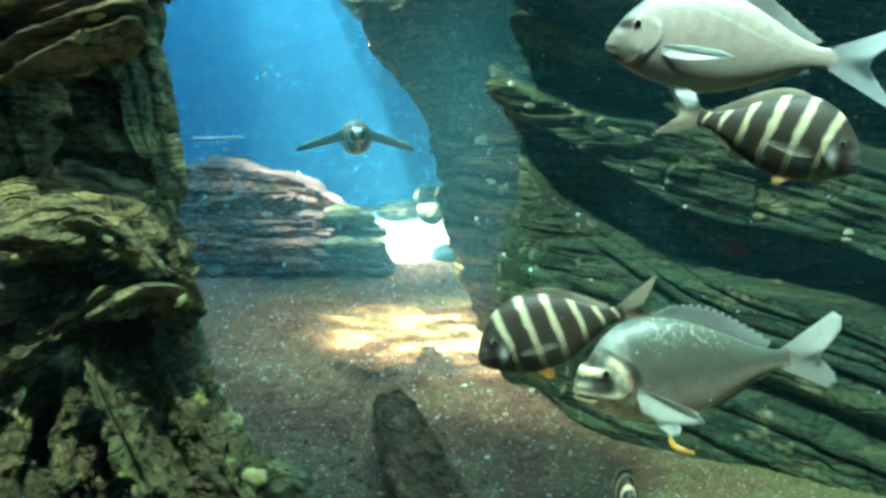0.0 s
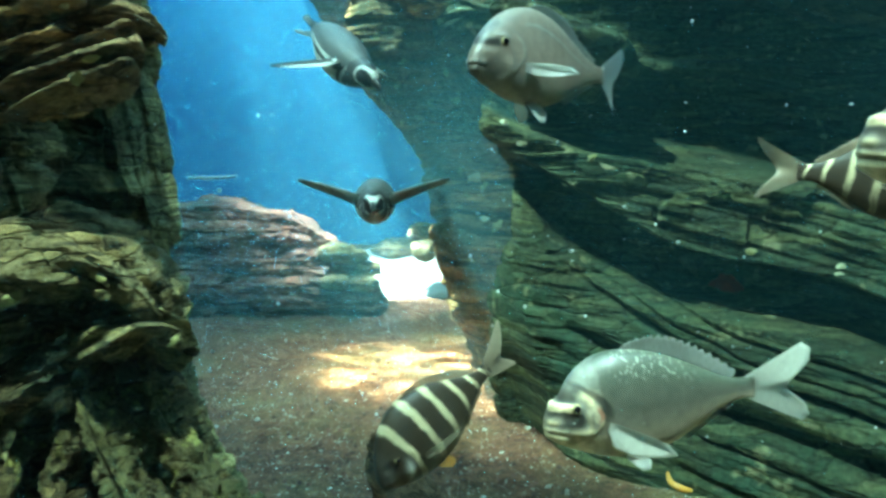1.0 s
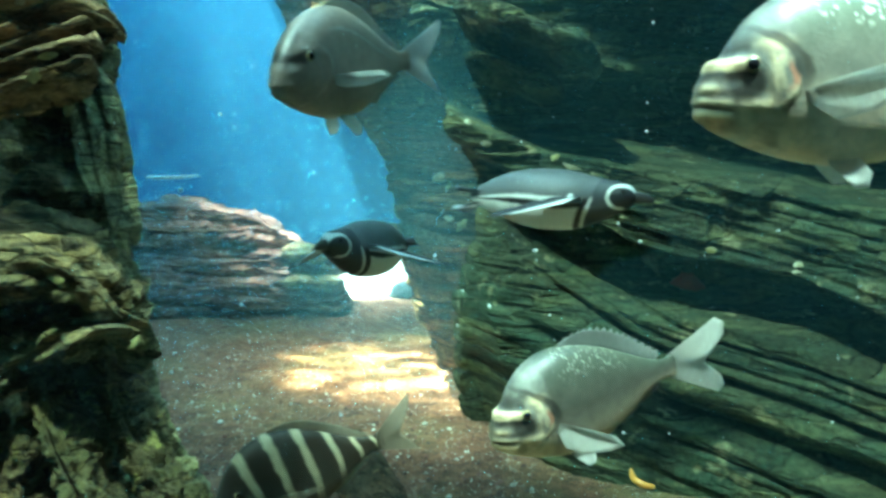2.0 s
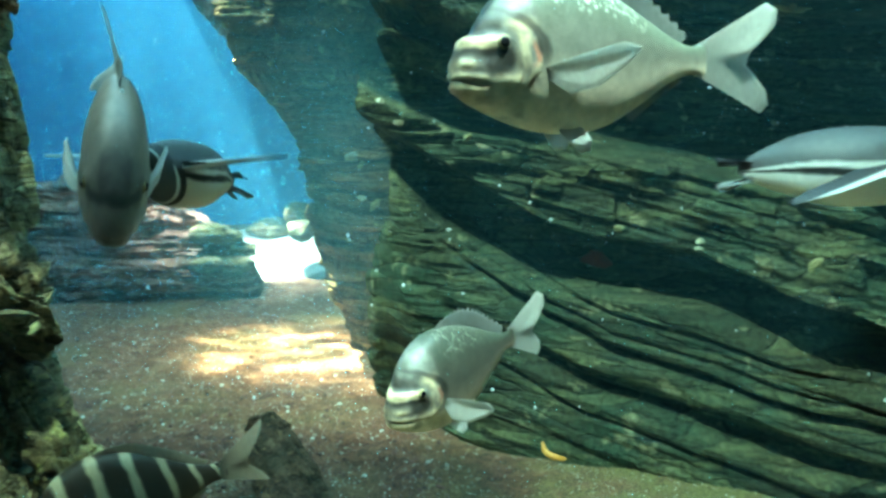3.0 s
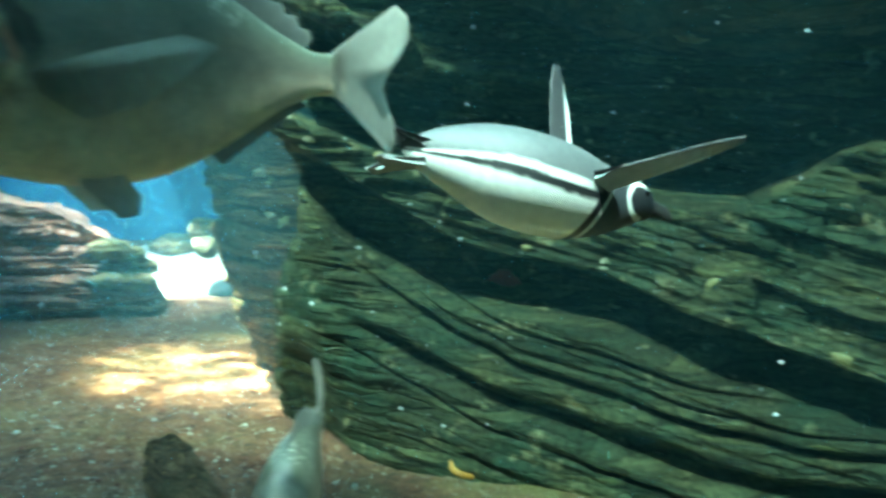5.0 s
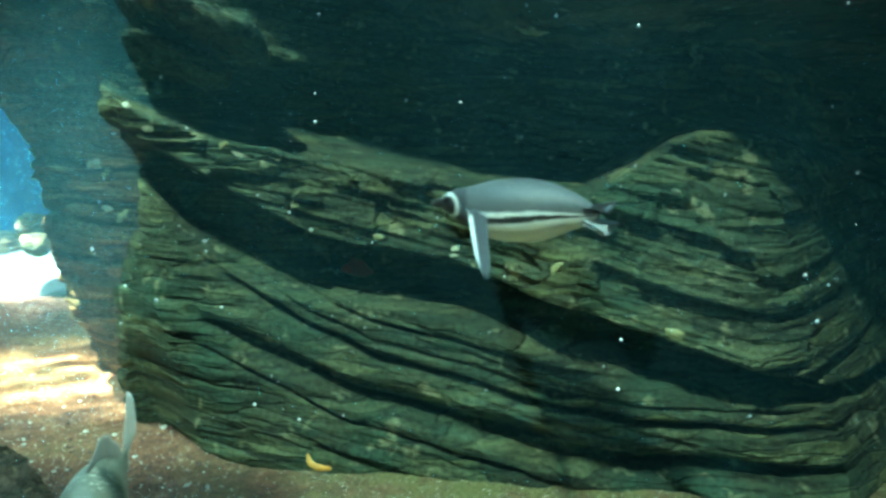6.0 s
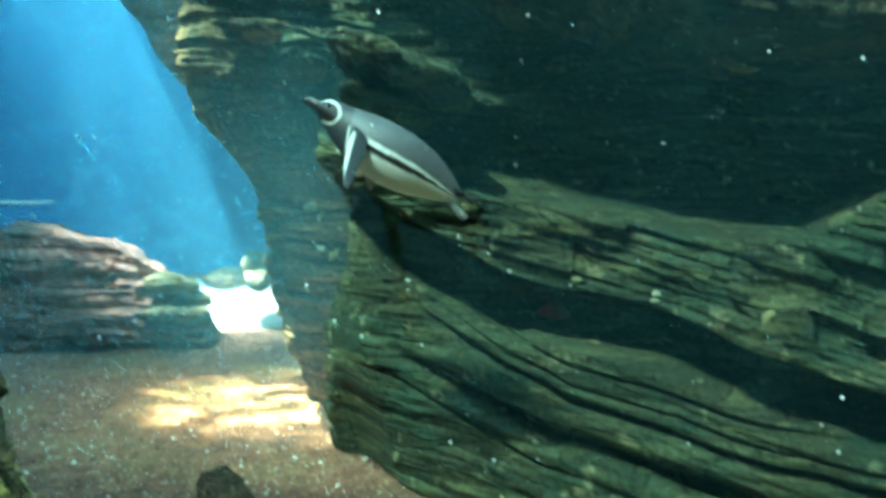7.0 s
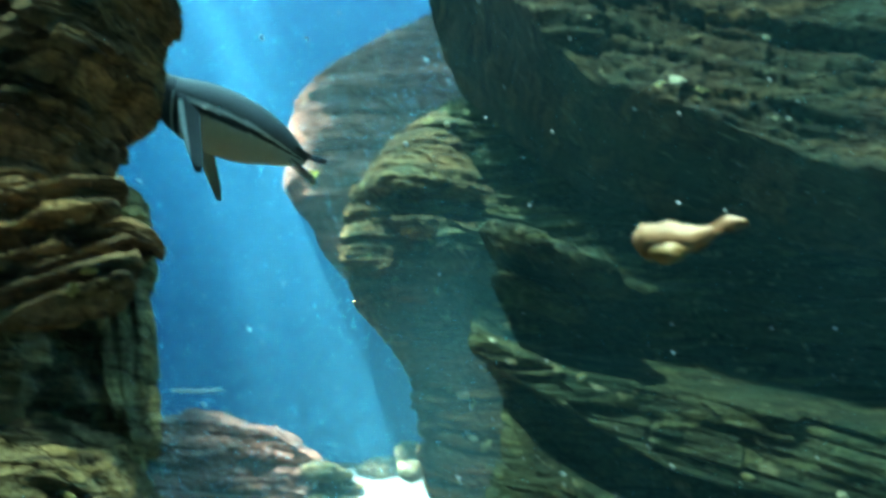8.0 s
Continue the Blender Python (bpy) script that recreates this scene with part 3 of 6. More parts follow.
def build_buttress():
    """The stepped rock between the cliff and the open water: its left side leans out as it rises."""
    left = curve_of([(-0.2, 0.25), (0.5, 0.05), (0.95, -0.02), (1.2, -0.05), (1.45, -0.2), (1.7, -0.42), (1.95, -0.54), (2.15, -0.52), (2.4, -0.45), (2.55, -0.38), (2.72, -0.22), (2.86, 0.0), (2.95, 0.18)])
    right = curve_of([(-0.2, 1.3), (1.2, 1.3), (2.0, 1.15), (2.33, 0.72), (2.7, 0.52), (2.86, 0.38), (2.95, 0.22)])
    deep = curve_of([(-0.2, 0.55), (2.3, 0.55), (2.7, 0.42), (2.86, 0.25), (2.95, 0.04)])
    me = column_mesh("rock_buttress", left, right, 5.1, deep, -0.2, 2.95, 420, 420, 0.30, 0.10, 25, 0.1)
    thing("rock_buttress", me, BUTTRESS_ROCK, "stepped brown-green rock buttress beside open water", "rock", "structure")


build_buttress()


def build_boulder():
    """The rounded boulder high up behind the buttress."""
    left = curve_of([(1.6, -0.2), (2.3, -0.85), (2.9, -1.25), (3.3, -1.32), (3.7, -1.2), (4.0, -0.95), (4.25, -0.4), (4.4, 0.1)])
    right = curve_of([(1.6, 2.2), (4.0, 2.4), (4.4, 0.6)])
    me = column_mesh("rock_boulder", left, right, 7.2, 0.7, 1.6, 4.4, 300, 200, 0.5, 0.07, 35, 0.05)
    thing("rock_boulder", me, FAR_ROCK, "large rounded boulder with a pale lit rim", "rock", "structure")


build_boulder()


def build_mound():
    """The low reddish mound of bedded rock across the gravel bed."""
    U, V = np.meshgrid(np.linspace(-4.2, -0.30, 460), np.linspace(0, 1, 260), indexing="ij")
    top = curve_of([(-4.2, 0.9), (-2.6, 0.92), (-1.7, 0.90), (-1.25, 0.82), (-0.95, 0.66), (-0.7, 0.50), (-0.5, 0.26), (-0.3, -0.05)])(U)
    face = 6.75 - 0.12 * (U + 2)
    Z = np.where(V < 0.62, -0.1 + (top + 0.1) * V / 0.62, top + 0.04 * np.sin((V - 0.62) * 6) - 0.9 * np.clip(V - 0.85, 0, 1) * 4)
    Y = face + 0.25 * (V / 0.62) ** 2 * (V < 0.62) + np.where(V < 0.62, 0, 0.25 + (V - 0.62) * 4.0)
    q = Z + 0.05 * U
    d = 0.24 * (rock_detail(q, U, Z, 0.27, 45) - 0.3)
    up = sstep(0.5, 0.75, V)
    P = np.stack([U - 0.22 * np.clip(Y - 6.9, 0, 2) * sstep(-2.5, -0.8, U) + 0.06 * fbm(U * 2, Z * 2, Y, 3, 48), Y - d * (1 - up), Z + 0.4 * d * up], -1)
    thing("rock_mound", grid_mesh("rock_mound", P), FAR_ROCK, "low reddish mound of bedded rock on the gravel", "rock", "structure")


build_mound()


PILLAR_LIMBS = (
    # part, path, half width, half depth, bed, relief, seed, label
    ("shaft", [(-0.609, 1.620, 1.589), (-0.616, 1.620, 1.446), (-0.623, 1.620, 1.311), (-0.627, 1.630, 1.182), (-0.628, 1.640, 1.038), (-0.628, 1.660, 0.875), (-0.609, 1.680, 0.704), (-0.576, 1.700, 0.537), (-0.540, 1.720, 0.387), (-0.514, 1.740, 0.245)],
     [0.048, 0.056, 0.068, 0.075, 0.085, 0.115, 0.119, 0.125, 0.148, 0.169], [0.100, 0.120, 0.130, 0.130, 0.140, 0.150, 0.150, 0.160, 0.180, 0.200], 0.05, 0.035, 59, "dark green ribbed shaft of rock"),
    ("boulder", [(-0.865, 1.460, 0.864), (-0.766, 1.440, 0.943), (-0.669, 1.420, 1.025), (-0.594, 1.410, 1.058), (-0.531, 1.420, 1.046), (-0.488, 1.440, 1.009), (-0.464, 1.480, 0.951)],
     [0.070, 0.083, 0.089, 0.077, 0.059, 0.041, 0.017], [0.150, 0.160, 0.170, 0.170, 0.160, 0.140, 0.060], 0.085, 0.042, 55, "tan grey block with slanting open beds"),
    ("slab", [(-0.854, 1.420, 0.723), (-0.768, 1.400, 0.789), (-0.657, 1.370, 0.862), (-0.571, 1.360, 0.915), (-0.510, 1.380, 0.947), (-0.476, 1.430, 0.944), (-0.464, 1.500, 0.911)],
     [0.032, 0.034, 0.033, 0.030, 0.029, 0.025, 0.013], [0.120, 0.130, 0.130, 0.120, 0.110, 0.100, 0.040], 0.05, 0.045, 155, "slanting dark slab under the block"),
    ("root", [(-0.581, 1.500, 0.864), (-0.563, 1.360, 0.833), (-0.528, 1.310, 0.775), (-0.492, 1.290, 0.711), (-0.455, 1.280, 0.639), (-0.419, 1.270, 0.556), (-0.392, 1.260, 0.479)],
     [0.015, 0.023, 0.024, 0.027, 0.030, 0.035, 0.040], [0.050, 0.070, 0.080, 0.080, 0.080, 0.090, 0.100], 0.05, 0.042, 255, "twisted root of rock with yellow-green growth"),
    ("root", [(-0.545, 1.540, 0.877), (-0.492, 1.460, 0.816), (-0.447, 1.420, 0.745), (-0.402, 1.400, 0.674), (-0.368, 1.390, 0.611), (-0.330, 1.380, 0.543), (-0.298, 1.380, 0.464)],
     [0.021, 0.028, 0.029, 0.031, 0.038, 0.046, 0.052], [0.060, 0.080, 0.080, 0.080, 0.090, 0.100, 0.100], 0.05, 0.042, 256, "twisted root of rock with yellow-green growth"),
    ("root", [(-0.578, 1.460, 0.832), (-0.599, 1.380, 0.768), (-0.607, 1.350, 0.698), (-0.591, 1.330, 0.632), (-0.568, 1.320, 0.546), (-0.559, 1.310, 0.461)],
     [0.012, 0.023, 0.027, 0.030, 0.035, 0.040], [0.050, 0.070, 0.080, 0.090, 0.090, 0.100], 0.05, 0.042, 257, "twisted root of rock with brown growth"),
    ("root", [(-0.681, 1.440, 0.744), (-0.686, 1.360, 0.699), (-0.694, 1.330, 0.641), (-0.679, 1.310, 0.581), (-0.681, 1.300, 0.486)],
     [0.018, 0.034, 0.042, 0.049, 0.058], [0.060, 0.090, 0.100, 0.100, 0.100], 0.05, 0.042, 258, "thick root of dark rock"),
    ("root", [(-0.776, 1.440, 0.691), (-0.808, 1.380, 0.631), (-0.842, 1.360, 0.557), (-0.854, 1.350, 0.459)],
     [0.020, 0.042, 0.053, 0.056], [0.060, 0.090, 0.100, 0.100], 0.05, 0.042, 259, "thick root of dark rock"),
    ("bed", [(-0.775, 1.400, 1.342), (-0.690, 1.370, 1.369), (-0.627, 1.370, 1.391), (-0.577, 1.390, 1.417)],
     [0.008, 0.013, 0.014, 0.011], [0.08, 0.12, 0.13, 0.08], 0.03, 0.025, 300, "tan bed of the overhanging head"),
    ("bed", [(-0.696, 1.410, 1.345), (-0.608, 1.380, 1.371), (-0.541, 1.380, 1.394), (-0.490, 1.400, 1.417)],
     [0.006, 0.010, 0.010, 0.007], [0.08, 0.12, 0.13, 0.08], 0.03, 0.022, 301, "slanting broken brown bed of rock"),
    ("bed", [(-0.683, 1.390, 1.321), (-0.591, 1.360, 1.347), (-0.524, 1.360, 1.368), (-0.474, 1.380, 1.387)],
     [0.006, 0.010, 0.010, 0.007], [0.08, 0.12, 0.13, 0.08], 0.03, 0.022, 302, "slanting broken brown bed of rock"),
    ("bed", [(-0.650, 1.370, 1.285), (-0.584, 1.340, 1.308), (-0.527, 1.340, 1.332), (-0.473, 1.360, 1.359)],
     [0.006, 0.011, 0.012, 0.008], [0.08, 0.12, 0.13, 0.08], 0.03, 0.023, 303, "slanting broken brown bed of rock"),
    ("bed", [(-0.743, 1.430, 1.427), (-0.653, 1.400, 1.442), (-0.580, 1.400, 1.465), (-0.524, 1.420, 1.480)],
     [0.008, 0.014, 0.016, 0.012], [0.08, 0.12, 0.13, 0.08], 0.03, 0.026, 304, "slanting broken brown bed of rock"),
    ("bed", [(-0.600, 1.470, 1.432), (-0.543, 1.440, 1.441), (-0.508, 1.440, 1.448), (-0.486, 1.460, 1.439)],
     [0.013, 0.023, 0.024, 0.018], [0.08, 0.12, 0.13, 0.08], 0.03, 0.032, 305, "blunt block at the end of the head"),
    ("bed", [(-0.786, 1.450, 1.474), (-0.685, 1.420, 1.493), (-0.586, 1.420, 1.518), (-0.525, 1.440, 1.531)],
     [0.010, 0.017, 0.017, 0.013], [0.08, 0.12, 0.13, 0.08], 0.03, 0.027, 306, "slanting broken brown bed of rock"),
    ("bed", [(-0.881, 1.390, 1.270), (-0.783, 1.360, 1.296), (-0.735, 1.360, 1.310), (-0.701, 1.380, 1.328)],
     [0.010, 0.016, 0.017, 0.012], [0.08, 0.12, 0.13, 0.08], 0.03, 0.026, 307, "slanting broken brown bed of rock"),
    ("rib", [(-0.562, 1.600, 1.392), (-0.545, 1.600, 1.360), (-0.532, 1.600, 1.306), (-0.523, 1.600, 1.235), (-0.513, 1.600, 1.147), (-0.503, 1.600, 1.059)],
     [0.008, 0.009, 0.009, 0.009, 0.008, 0.007], [0.05, 0.05, 0.05, 0.05, 0.05, 0.05], 0.03, 0.016, 320, "upright dark green rib of rock"),
    ("rib", [(-0.562, 1.540, 1.370), (-0.550, 1.540, 1.328), (-0.541, 1.540, 1.276), (-0.534, 1.540, 1.213), (-0.521, 1.540, 1.150), (-0.504, 1.540, 1.091)],
     [0.007, 0.008, 0.007, 0.008, 0.008, 0.006], [0.05, 0.05, 0.05, 0.05, 0.05, 0.05], 0.03, 0.016, 321, "upright dark green rib of rock"),
    ("rib", [(-0.577, 1.500, 1.345), (-0.565, 1.500, 1.300), (-0.555, 1.500, 1.254), (-0.548, 1.500, 1.202), (-0.528, 1.500, 1.151)],
     [0.011, 0.012, 0.011, 0.010, 0.007], [0.05, 0.05, 0.05, 0.05, 0.05], 0.03, 0.016, 322, "upright dark green rib of rock"),
    ("rib", [(-0.640, 1.480, 1.304), (-0.626, 1.480, 1.263), (-0.612, 1.480, 1.228), (-0.587, 1.480, 1.192), (-0.557, 1.480, 1.167)],
     [0.015, 0.022, 0.023, 0.020, 0.010], [0.05, 0.05, 0.05, 0.05, 0.05], 0.03, 0.016, 323, "upright dark green rib of rock"),
    # added rib, mostly hidden, closes the hollow against light
    ("back", [(-0.98, 2.02, 0.1), (-0.97, 2.02, 0.8), (-0.97, 2.02, 1.4), (-0.97, 2.02, 2.2)],
     [0.05, 0.05, 0.05, 0.05], [0.30, 0.30, 0.30, 0.30], 0.08, 0.05, 280, "rib added behind the shaft to keep light out"),
    ("stone", [(-0.383, 1.720, 0.516), (-0.347, 1.660, 0.503), (-0.296, 1.600, 0.480), (-0.249, 1.550, 0.432)],
     [0.007, 0.018, 0.029, 0.036], [0.020, 0.040, 0.060, 0.070], 0.04, 0.03, 260, "small dark stone at the foot"),
)


def limb_mesh(name, path, half, deep, size, amp, seed):
    """A limb of bedded rock along a path, its beds running along it, closed at both ends."""
    path = np.array(path, float)
    n = len(path)
    k, kk = np.linspace(0, 1, n), np.linspace(0, 1, 40 * n)
    C = np.stack([spline(list(zip(k, path[:, i])), kk) for i in range(3)], -1)
    rx, ry = np.interp(kk, k, half), np.interp(kk, k, deep)
    cap = np.sqrt(np.clip(1 - (1 - np.clip(np.minimum(kk, 1 - kk) / 0.05, 0, 1)) ** 2, 1e-4, 1))
    T = np.gradient(C, axis=0)
    T /= np.linalg.norm(T, axis=1)[:, None]
    side = np.cross(T, (0, 1.0, 0))
    side /= np.linalg.norm(side, axis=1)[:, None]
    front = np.cross(side, T)
    a = np.linspace(0, 2 * np.pi, 170, endpoint=False)[:, None]
    c, s = np.cos(a), np.sin(a)
    w = np.sign(c) * np.abs(c) ** 0.8 * rx * cap
    g = np.sign(s) * np.abs(s) ** 0.8 * ry * cap
    along = np.cumsum(np.r_[0, np.linalg.norm(np.diff(C, axis=0), axis=1)])[None, :] + 0 * a
    q = w + 0.35 * g + 0.03 * fbm(along * 9, w * 10, g * 10, 4, seed + 2)
    d = 0.8 * amp * (rock_detail(q, along, g, size, seed) - 0.35) + 0.7 * amp * fbm(along * 9, w * 11, g * 11, 4, seed + 3)
    # open grooves along the beds, broken at uneven lengths, and a pitted crust
    groove = np.abs(vnoise(along * 5, q * 26, g * 8, seed + 4))
    d = d - 0.9 * amp * sstep(0.16, 0.0, groove) * sstep(-0.35, 0.15, vnoise(along * 7, q * 9, g * 7, seed + 6))
    d = d + 0.35 * amp * fbm(along * 45, w * 50, g * 50, 4, seed + 5) - 0.3 * amp * np.abs(vnoise(along * 24, w * 28, g * 28, seed + 7))
    d = d * (0.25 + 0.75 * cap)
    P = C[None] + (w + c * d)[..., None] * side[None] + (g + s * d)[..., None] * front[None]
    return grid_mesh(name, P, closed_u=True)


def build_pillar():
    """The rock beside the viewing window: a mass in the shade, an overhanging head of slanting beds, a ribbed shaft, a block and a slab, and roots."""
    left = curve_of([(-0.2, -2.6), (2.7, -2.6)])
    right = curve_of([(-0.2, -0.92), (0.5, -1.03), (1.0, -1.06), (1.5, -1.05), (2.3, -1.0)])
    body = thing("rock_pillar", column_mesh("rock_pillar", left, right, 2.60, 0.30, -0.2, 2.3, 220, 260, 0.16, 0.10, 51, -0.6), PILLAR_ROCK, "dark craggy rock pillar with slanting beds and roots", "rock", "structure")
    right = curve_of([(1.315, -0.70), (1.36, -0.64), (1.45, -0.655), (1.55, -0.69), (1.66, -0.68), (1.75, -0.67), (1.80, -0.60), (1.90, -0.60), (2.1, -0.56), (2.6, -0.50)])
    left = curve_of([(1.315, -0.74), (1.335, -0.76), (1.38, -0.80), (1.6, -0.82), (2.0, -0.85), (2.6, -1.0)])
    deep = curve_of([(1.315, 0.02), (1.335, 0.10), (1.37, 0.19), (1.45, 0.23), (1.6, 0.20), (1.8, 0.27), (2.6, 0.30)])
    part("head", column_mesh("head", left, right, 1.64, deep, 1.315, 2.6, 420, 520, 0.060, 0.085, 52, -0.42), HEAD_ROCK, body, "dark core of the overhanging head")
    # added brow, mostly out of view: it blocks lamps and sky from the pillar
    left, right = curve_of([(1.82, -2.6), (3.0, -2.6)]), curve_of([(1.82, -0.90), (1.86, -0.74), (2.0, -0.69), (3.0, -0.69)])
    deep = curve_of([(1.82, 0.1), (1.88, 0.5), (3.0, 0.56)])
    part("brow", column_mesh("brow", left, right, 1.62, deep, 1.82, 2.4, 200, 120, 0.1, 0.06, 53, -0.2, 1.5), HEAD_ROCK, body, "brow of rock added above the view to shade the pillar")
    for name, path, half, deep, size, amp, seed, label in PILLAR_LIMBS:
        part(name, limb_mesh(name, path, half, deep, size, amp, seed), ROOT_ROCK if name == "root" else HEAD_ROCK if name == "bed" else PILLAR_ROCK if name in ("boulder", "slab") else SHAFT_ROCK, body, label)


build_pillar()

# ------------------------------------------------------------------ animals
def loft(name, x0, x1, top, bottom, width, nu=72, nv=96, power=0.9):
    """A body along x: its back, belly and half width, as curves of the share of its length from the nose."""
    u = np.linspace(0, 1, nv)
    u = u - 0.12 * np.sin(2 * np.pi * u) / (2 * np.pi) * 2
    T, B, Wd = (np.array(spline(c, u)) for c in (top, bottom, width))
    U, a = np.meshgrid(u, np.linspace(0, 2 * np.pi, nu, endpoint=False), indexing="ij")
    mid, half = ((T + B) / 2)[:, None], ((T - B) / 2)[:, None]
    c, s = np.cos(a), np.sin(a)
    Z = mid + half * np.sign(s) * np.abs(s) ** power
    Y = Wd[:, None] * np.sign(c) * np.abs(c) ** power
    X = x0 + (x1 - x0) * U
    P = np.stack([X, Y, Z], -1).transpose(1, 0, 2)
    return grid_mesh(name, P[::-1].copy(), closed_u=True), P[::-1].reshape(-1, 3)


def fin(name, root, tip, n=14, m=7, thick=0.004, spikes=0.0, fold=0.12):
    """A fin between a root line and a tip line: thick at its root, thin and rayed at its edge."""
    k = np.linspace(0, 1, n)
    root, tip = np.array(root, float), np.array(tip, float)
    R = np.stack([np.interp(k, np.linspace(0, 1, len(root)), root[:, i]) for i in range(3)], -1)
    T = np.stack([np.interp(k, np.linspace(0, 1, len(tip)), tip[:, i]) for i in range(3)], -1)
    if spikes:
        T = T + (T - R) * spikes * (np.arange(n) % 2)[:, None]
    f = np.linspace(0, 1, m)[None, :, None]
    M = R[:, None] * (1 - f) + T[:, None] * f
    side = np.cross(R[-1] - R[0], T.mean(0) - R.mean(0))
    side = side / np.linalg.norm(side)
    bulge = (thick * (1 - 0.85 * f) * (0.75 + 0.25 * np.cos(np.arange(n) * np.pi))[:, None, None])
    sway = fold * thick * 6 * np.sin(k * 5)[:, None, None] * f ** 2
    a, b = M + side * (bulge / 2 + sway), M - side * (bulge / 2 - sway)
    loop = np.concatenate([a, b[:, ::-1]], 1)
    me = grid_mesh(name, loop.transpose(1, 0, 2).copy(), closed_u=True)
    return me


def ball(name, r, squash=1.0, n=14):
    a, b = np.meshgrid(np.linspace(0, 2 * np.pi, n, endpoint=False), np.linspace(0, np.pi, n), indexing="ij")
    return grid_mesh(name, np.stack([r * np.cos(a) * np.sin(b), squash * r * np.cos(b), r * np.sin(a) * np.sin(b)], -1), closed_u=True)


def lerp_rgb(base, color, w):
    return base * (1 - w[:, None]) + np.array(color) * w[:, None]


def build_fish(name, label, L, style, droop=0.0, tone=1.0):
    """A sea bream, nose towards +x: body with carved head, eyes and fins."""
    base = tagged(new(name), label, "fish")
    if style == "gilt":
        top = [(0, -0.034), (0.006, -0.008), (0.022, 0.026), (0.045, 0.052), (0.075, 0.068), (0.105, 0.094), (0.14, 0.128), (0.2, 0.164), (0.28, 0.188), (0.40, 0.190), (0.55, 0.164), (0.7, 0.112), (0.83, 0.062), (0.93, 0.036), (1, 0.040)]
    else:
        top = [(0, -0.030), (0.008, -0.008), (0.03, 0.030), (0.07, 0.078), (0.13, 0.128), (0.2, 0.168), (0.3, 0.198), (0.42, 0.203), (0.55, 0.178), (0.7, 0.118), (0.83, 0.062), (0.93, 0.036), (1, 0.040)]
    low = [(0, -0.038), (0.008, -0.056), (0.03, -0.074), (0.08, -0.096), (0.18, -0.130), (0.3, -0.156), (0.42, -0.164), (0.55, -0.152), (0.7, -0.105), (0.83, -0.055), (0.93, -0.034), (1, -0.038)]
    wide = [(0, 0.003), (0.008, 0.022), (0.03, 0.042), (0.08, 0.064), (0.18, 0.086), (0.32, 0.094), (0.48, 0.082), (0.68, 0.050), (0.87, 0.020), (1, 0.006)]
    tall = {"zebra": 1.14, "gilt": 1.10, "silver": 1.0}[style]
    top, low, wide = ([(a, b * L * k) for a, b in c] for c, k in ((top, tall), (low, tall), (wide, 0.86 if style == "silver" else 1.0)))
    x0, x1 = 0.5 * L, -0.30 * L
    me, V = loft("body", x0, x1, top, low, wide, 128, 220, 0.92)
    V = V.copy()
    x, y, z = V.T / L
    u = (0.5 - x) / 0.8
    d = 0.5 - x
    t, b = (np.array(spline(c, np.clip(u, 0, 1))) / L for c in (top, low))
    h = np.clip((z - b) / np.maximum(t - b, 1e-3), 0, 1)
    bump = lambda d0, z0, dw, zw: np.exp(-((d - d0) / dw) ** 2 - ((z - z0) / zw) ** 2)
    # the mouth's cut between full lips, the eye's socket, the gill cover's edge
    cut = z - (-0.042 - 0.16 * d)
    gate = sstep(0.075, 0.055, d) if style == "gilt" else sstep(0.052, 0.038, d)
    fat = 0.6 if style == "gilt" else 0.4
    carve = gate * (-0.0025 * np.exp(-(cut / 0.003) ** 2) + fat * 0.008 * np.exp(-((cut - 0.014) / 0.009) ** 2) + fat * 0.009 * np.exp(-((cut + 0.016) / 0.011) ** 2))
    gill = d - 0.205 + 0.9 * (z - 0.015) ** 2 / 0.1
    carve = carve + ((0.003 if style == "gilt" else 0.005) * np.exp(-(np.clip(-gill, 0, 1) / 0.03) ** 2) * sstep(0.004, -0.002, gill)) * sstep(-0.12, -0.08, z) * sstep(0.075, 0.040, z)
    fore = d - 0.150 + 0.6 * (z + 0.01) ** 2 / 0.1
    carve = carve + 0.0025 * np.exp(-(np.clip(-fore, 0, 1) / 0.02) ** 2) * sstep(0.003, -0.003, fore) * sstep(-0.10, -0.07, z) * sstep(0.07, 0.04, z)
    if style == "gilt":
        brow = z - 0.050 + 0.06 * d
        carve = carve + 0.004 * np.exp(-(brow / 0.010) ** 2) * sstep(0.115, 0.10, d) - 0.006 * bump(0.070, 0.012, 0.026, 0.019) + 0.005 * bump(0.022, -0.004, 0.016, 0.012)
        carve = carve - 0.005 * np.exp(-((z - 0.076) / 0.012) ** 2) * sstep(0.11, 0.09, d) + 0.004 * bump(0.155, 0.020, 0.022, 0.05) + 0.008 * bump(0.115, -0.045, 0.030, 0.016)
    else:
        carve = carve + 0.006 * bump(0.105, 0.066, 0.025, 0.012) - 0.005 * bump(0.055, 0.030, 0.022, 0.018) + 0.006 * bump(0.13, -0.035, 0.030, 0.025)
    nrm = np.stack([np.where(d < 0.06, (0.06 - d) / 0.06 * 0.9, 0), y / 0.09, (z - (t + b) / 2) / 0.19], -1)
    nrm = nrm / np.maximum(np.linalg.norm(nrm, axis=1), 1e-3)[:, None]
    V = V + nrm * (carve * L)[:, None]
    me.vertices.foreach_set("co", V.astype(np.float32).ravel())
    me.update()
    jit = 0.012 * fbm(V[:, 0] * 60, V[:, 1] * 60, V[:, 2] * 60, 3, 4)
    side_line = h - 0.80 + 0.5 * np.clip(u - 0.30, 0, 1) ** 1.3
    if style == "silver":
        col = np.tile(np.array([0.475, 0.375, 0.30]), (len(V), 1))
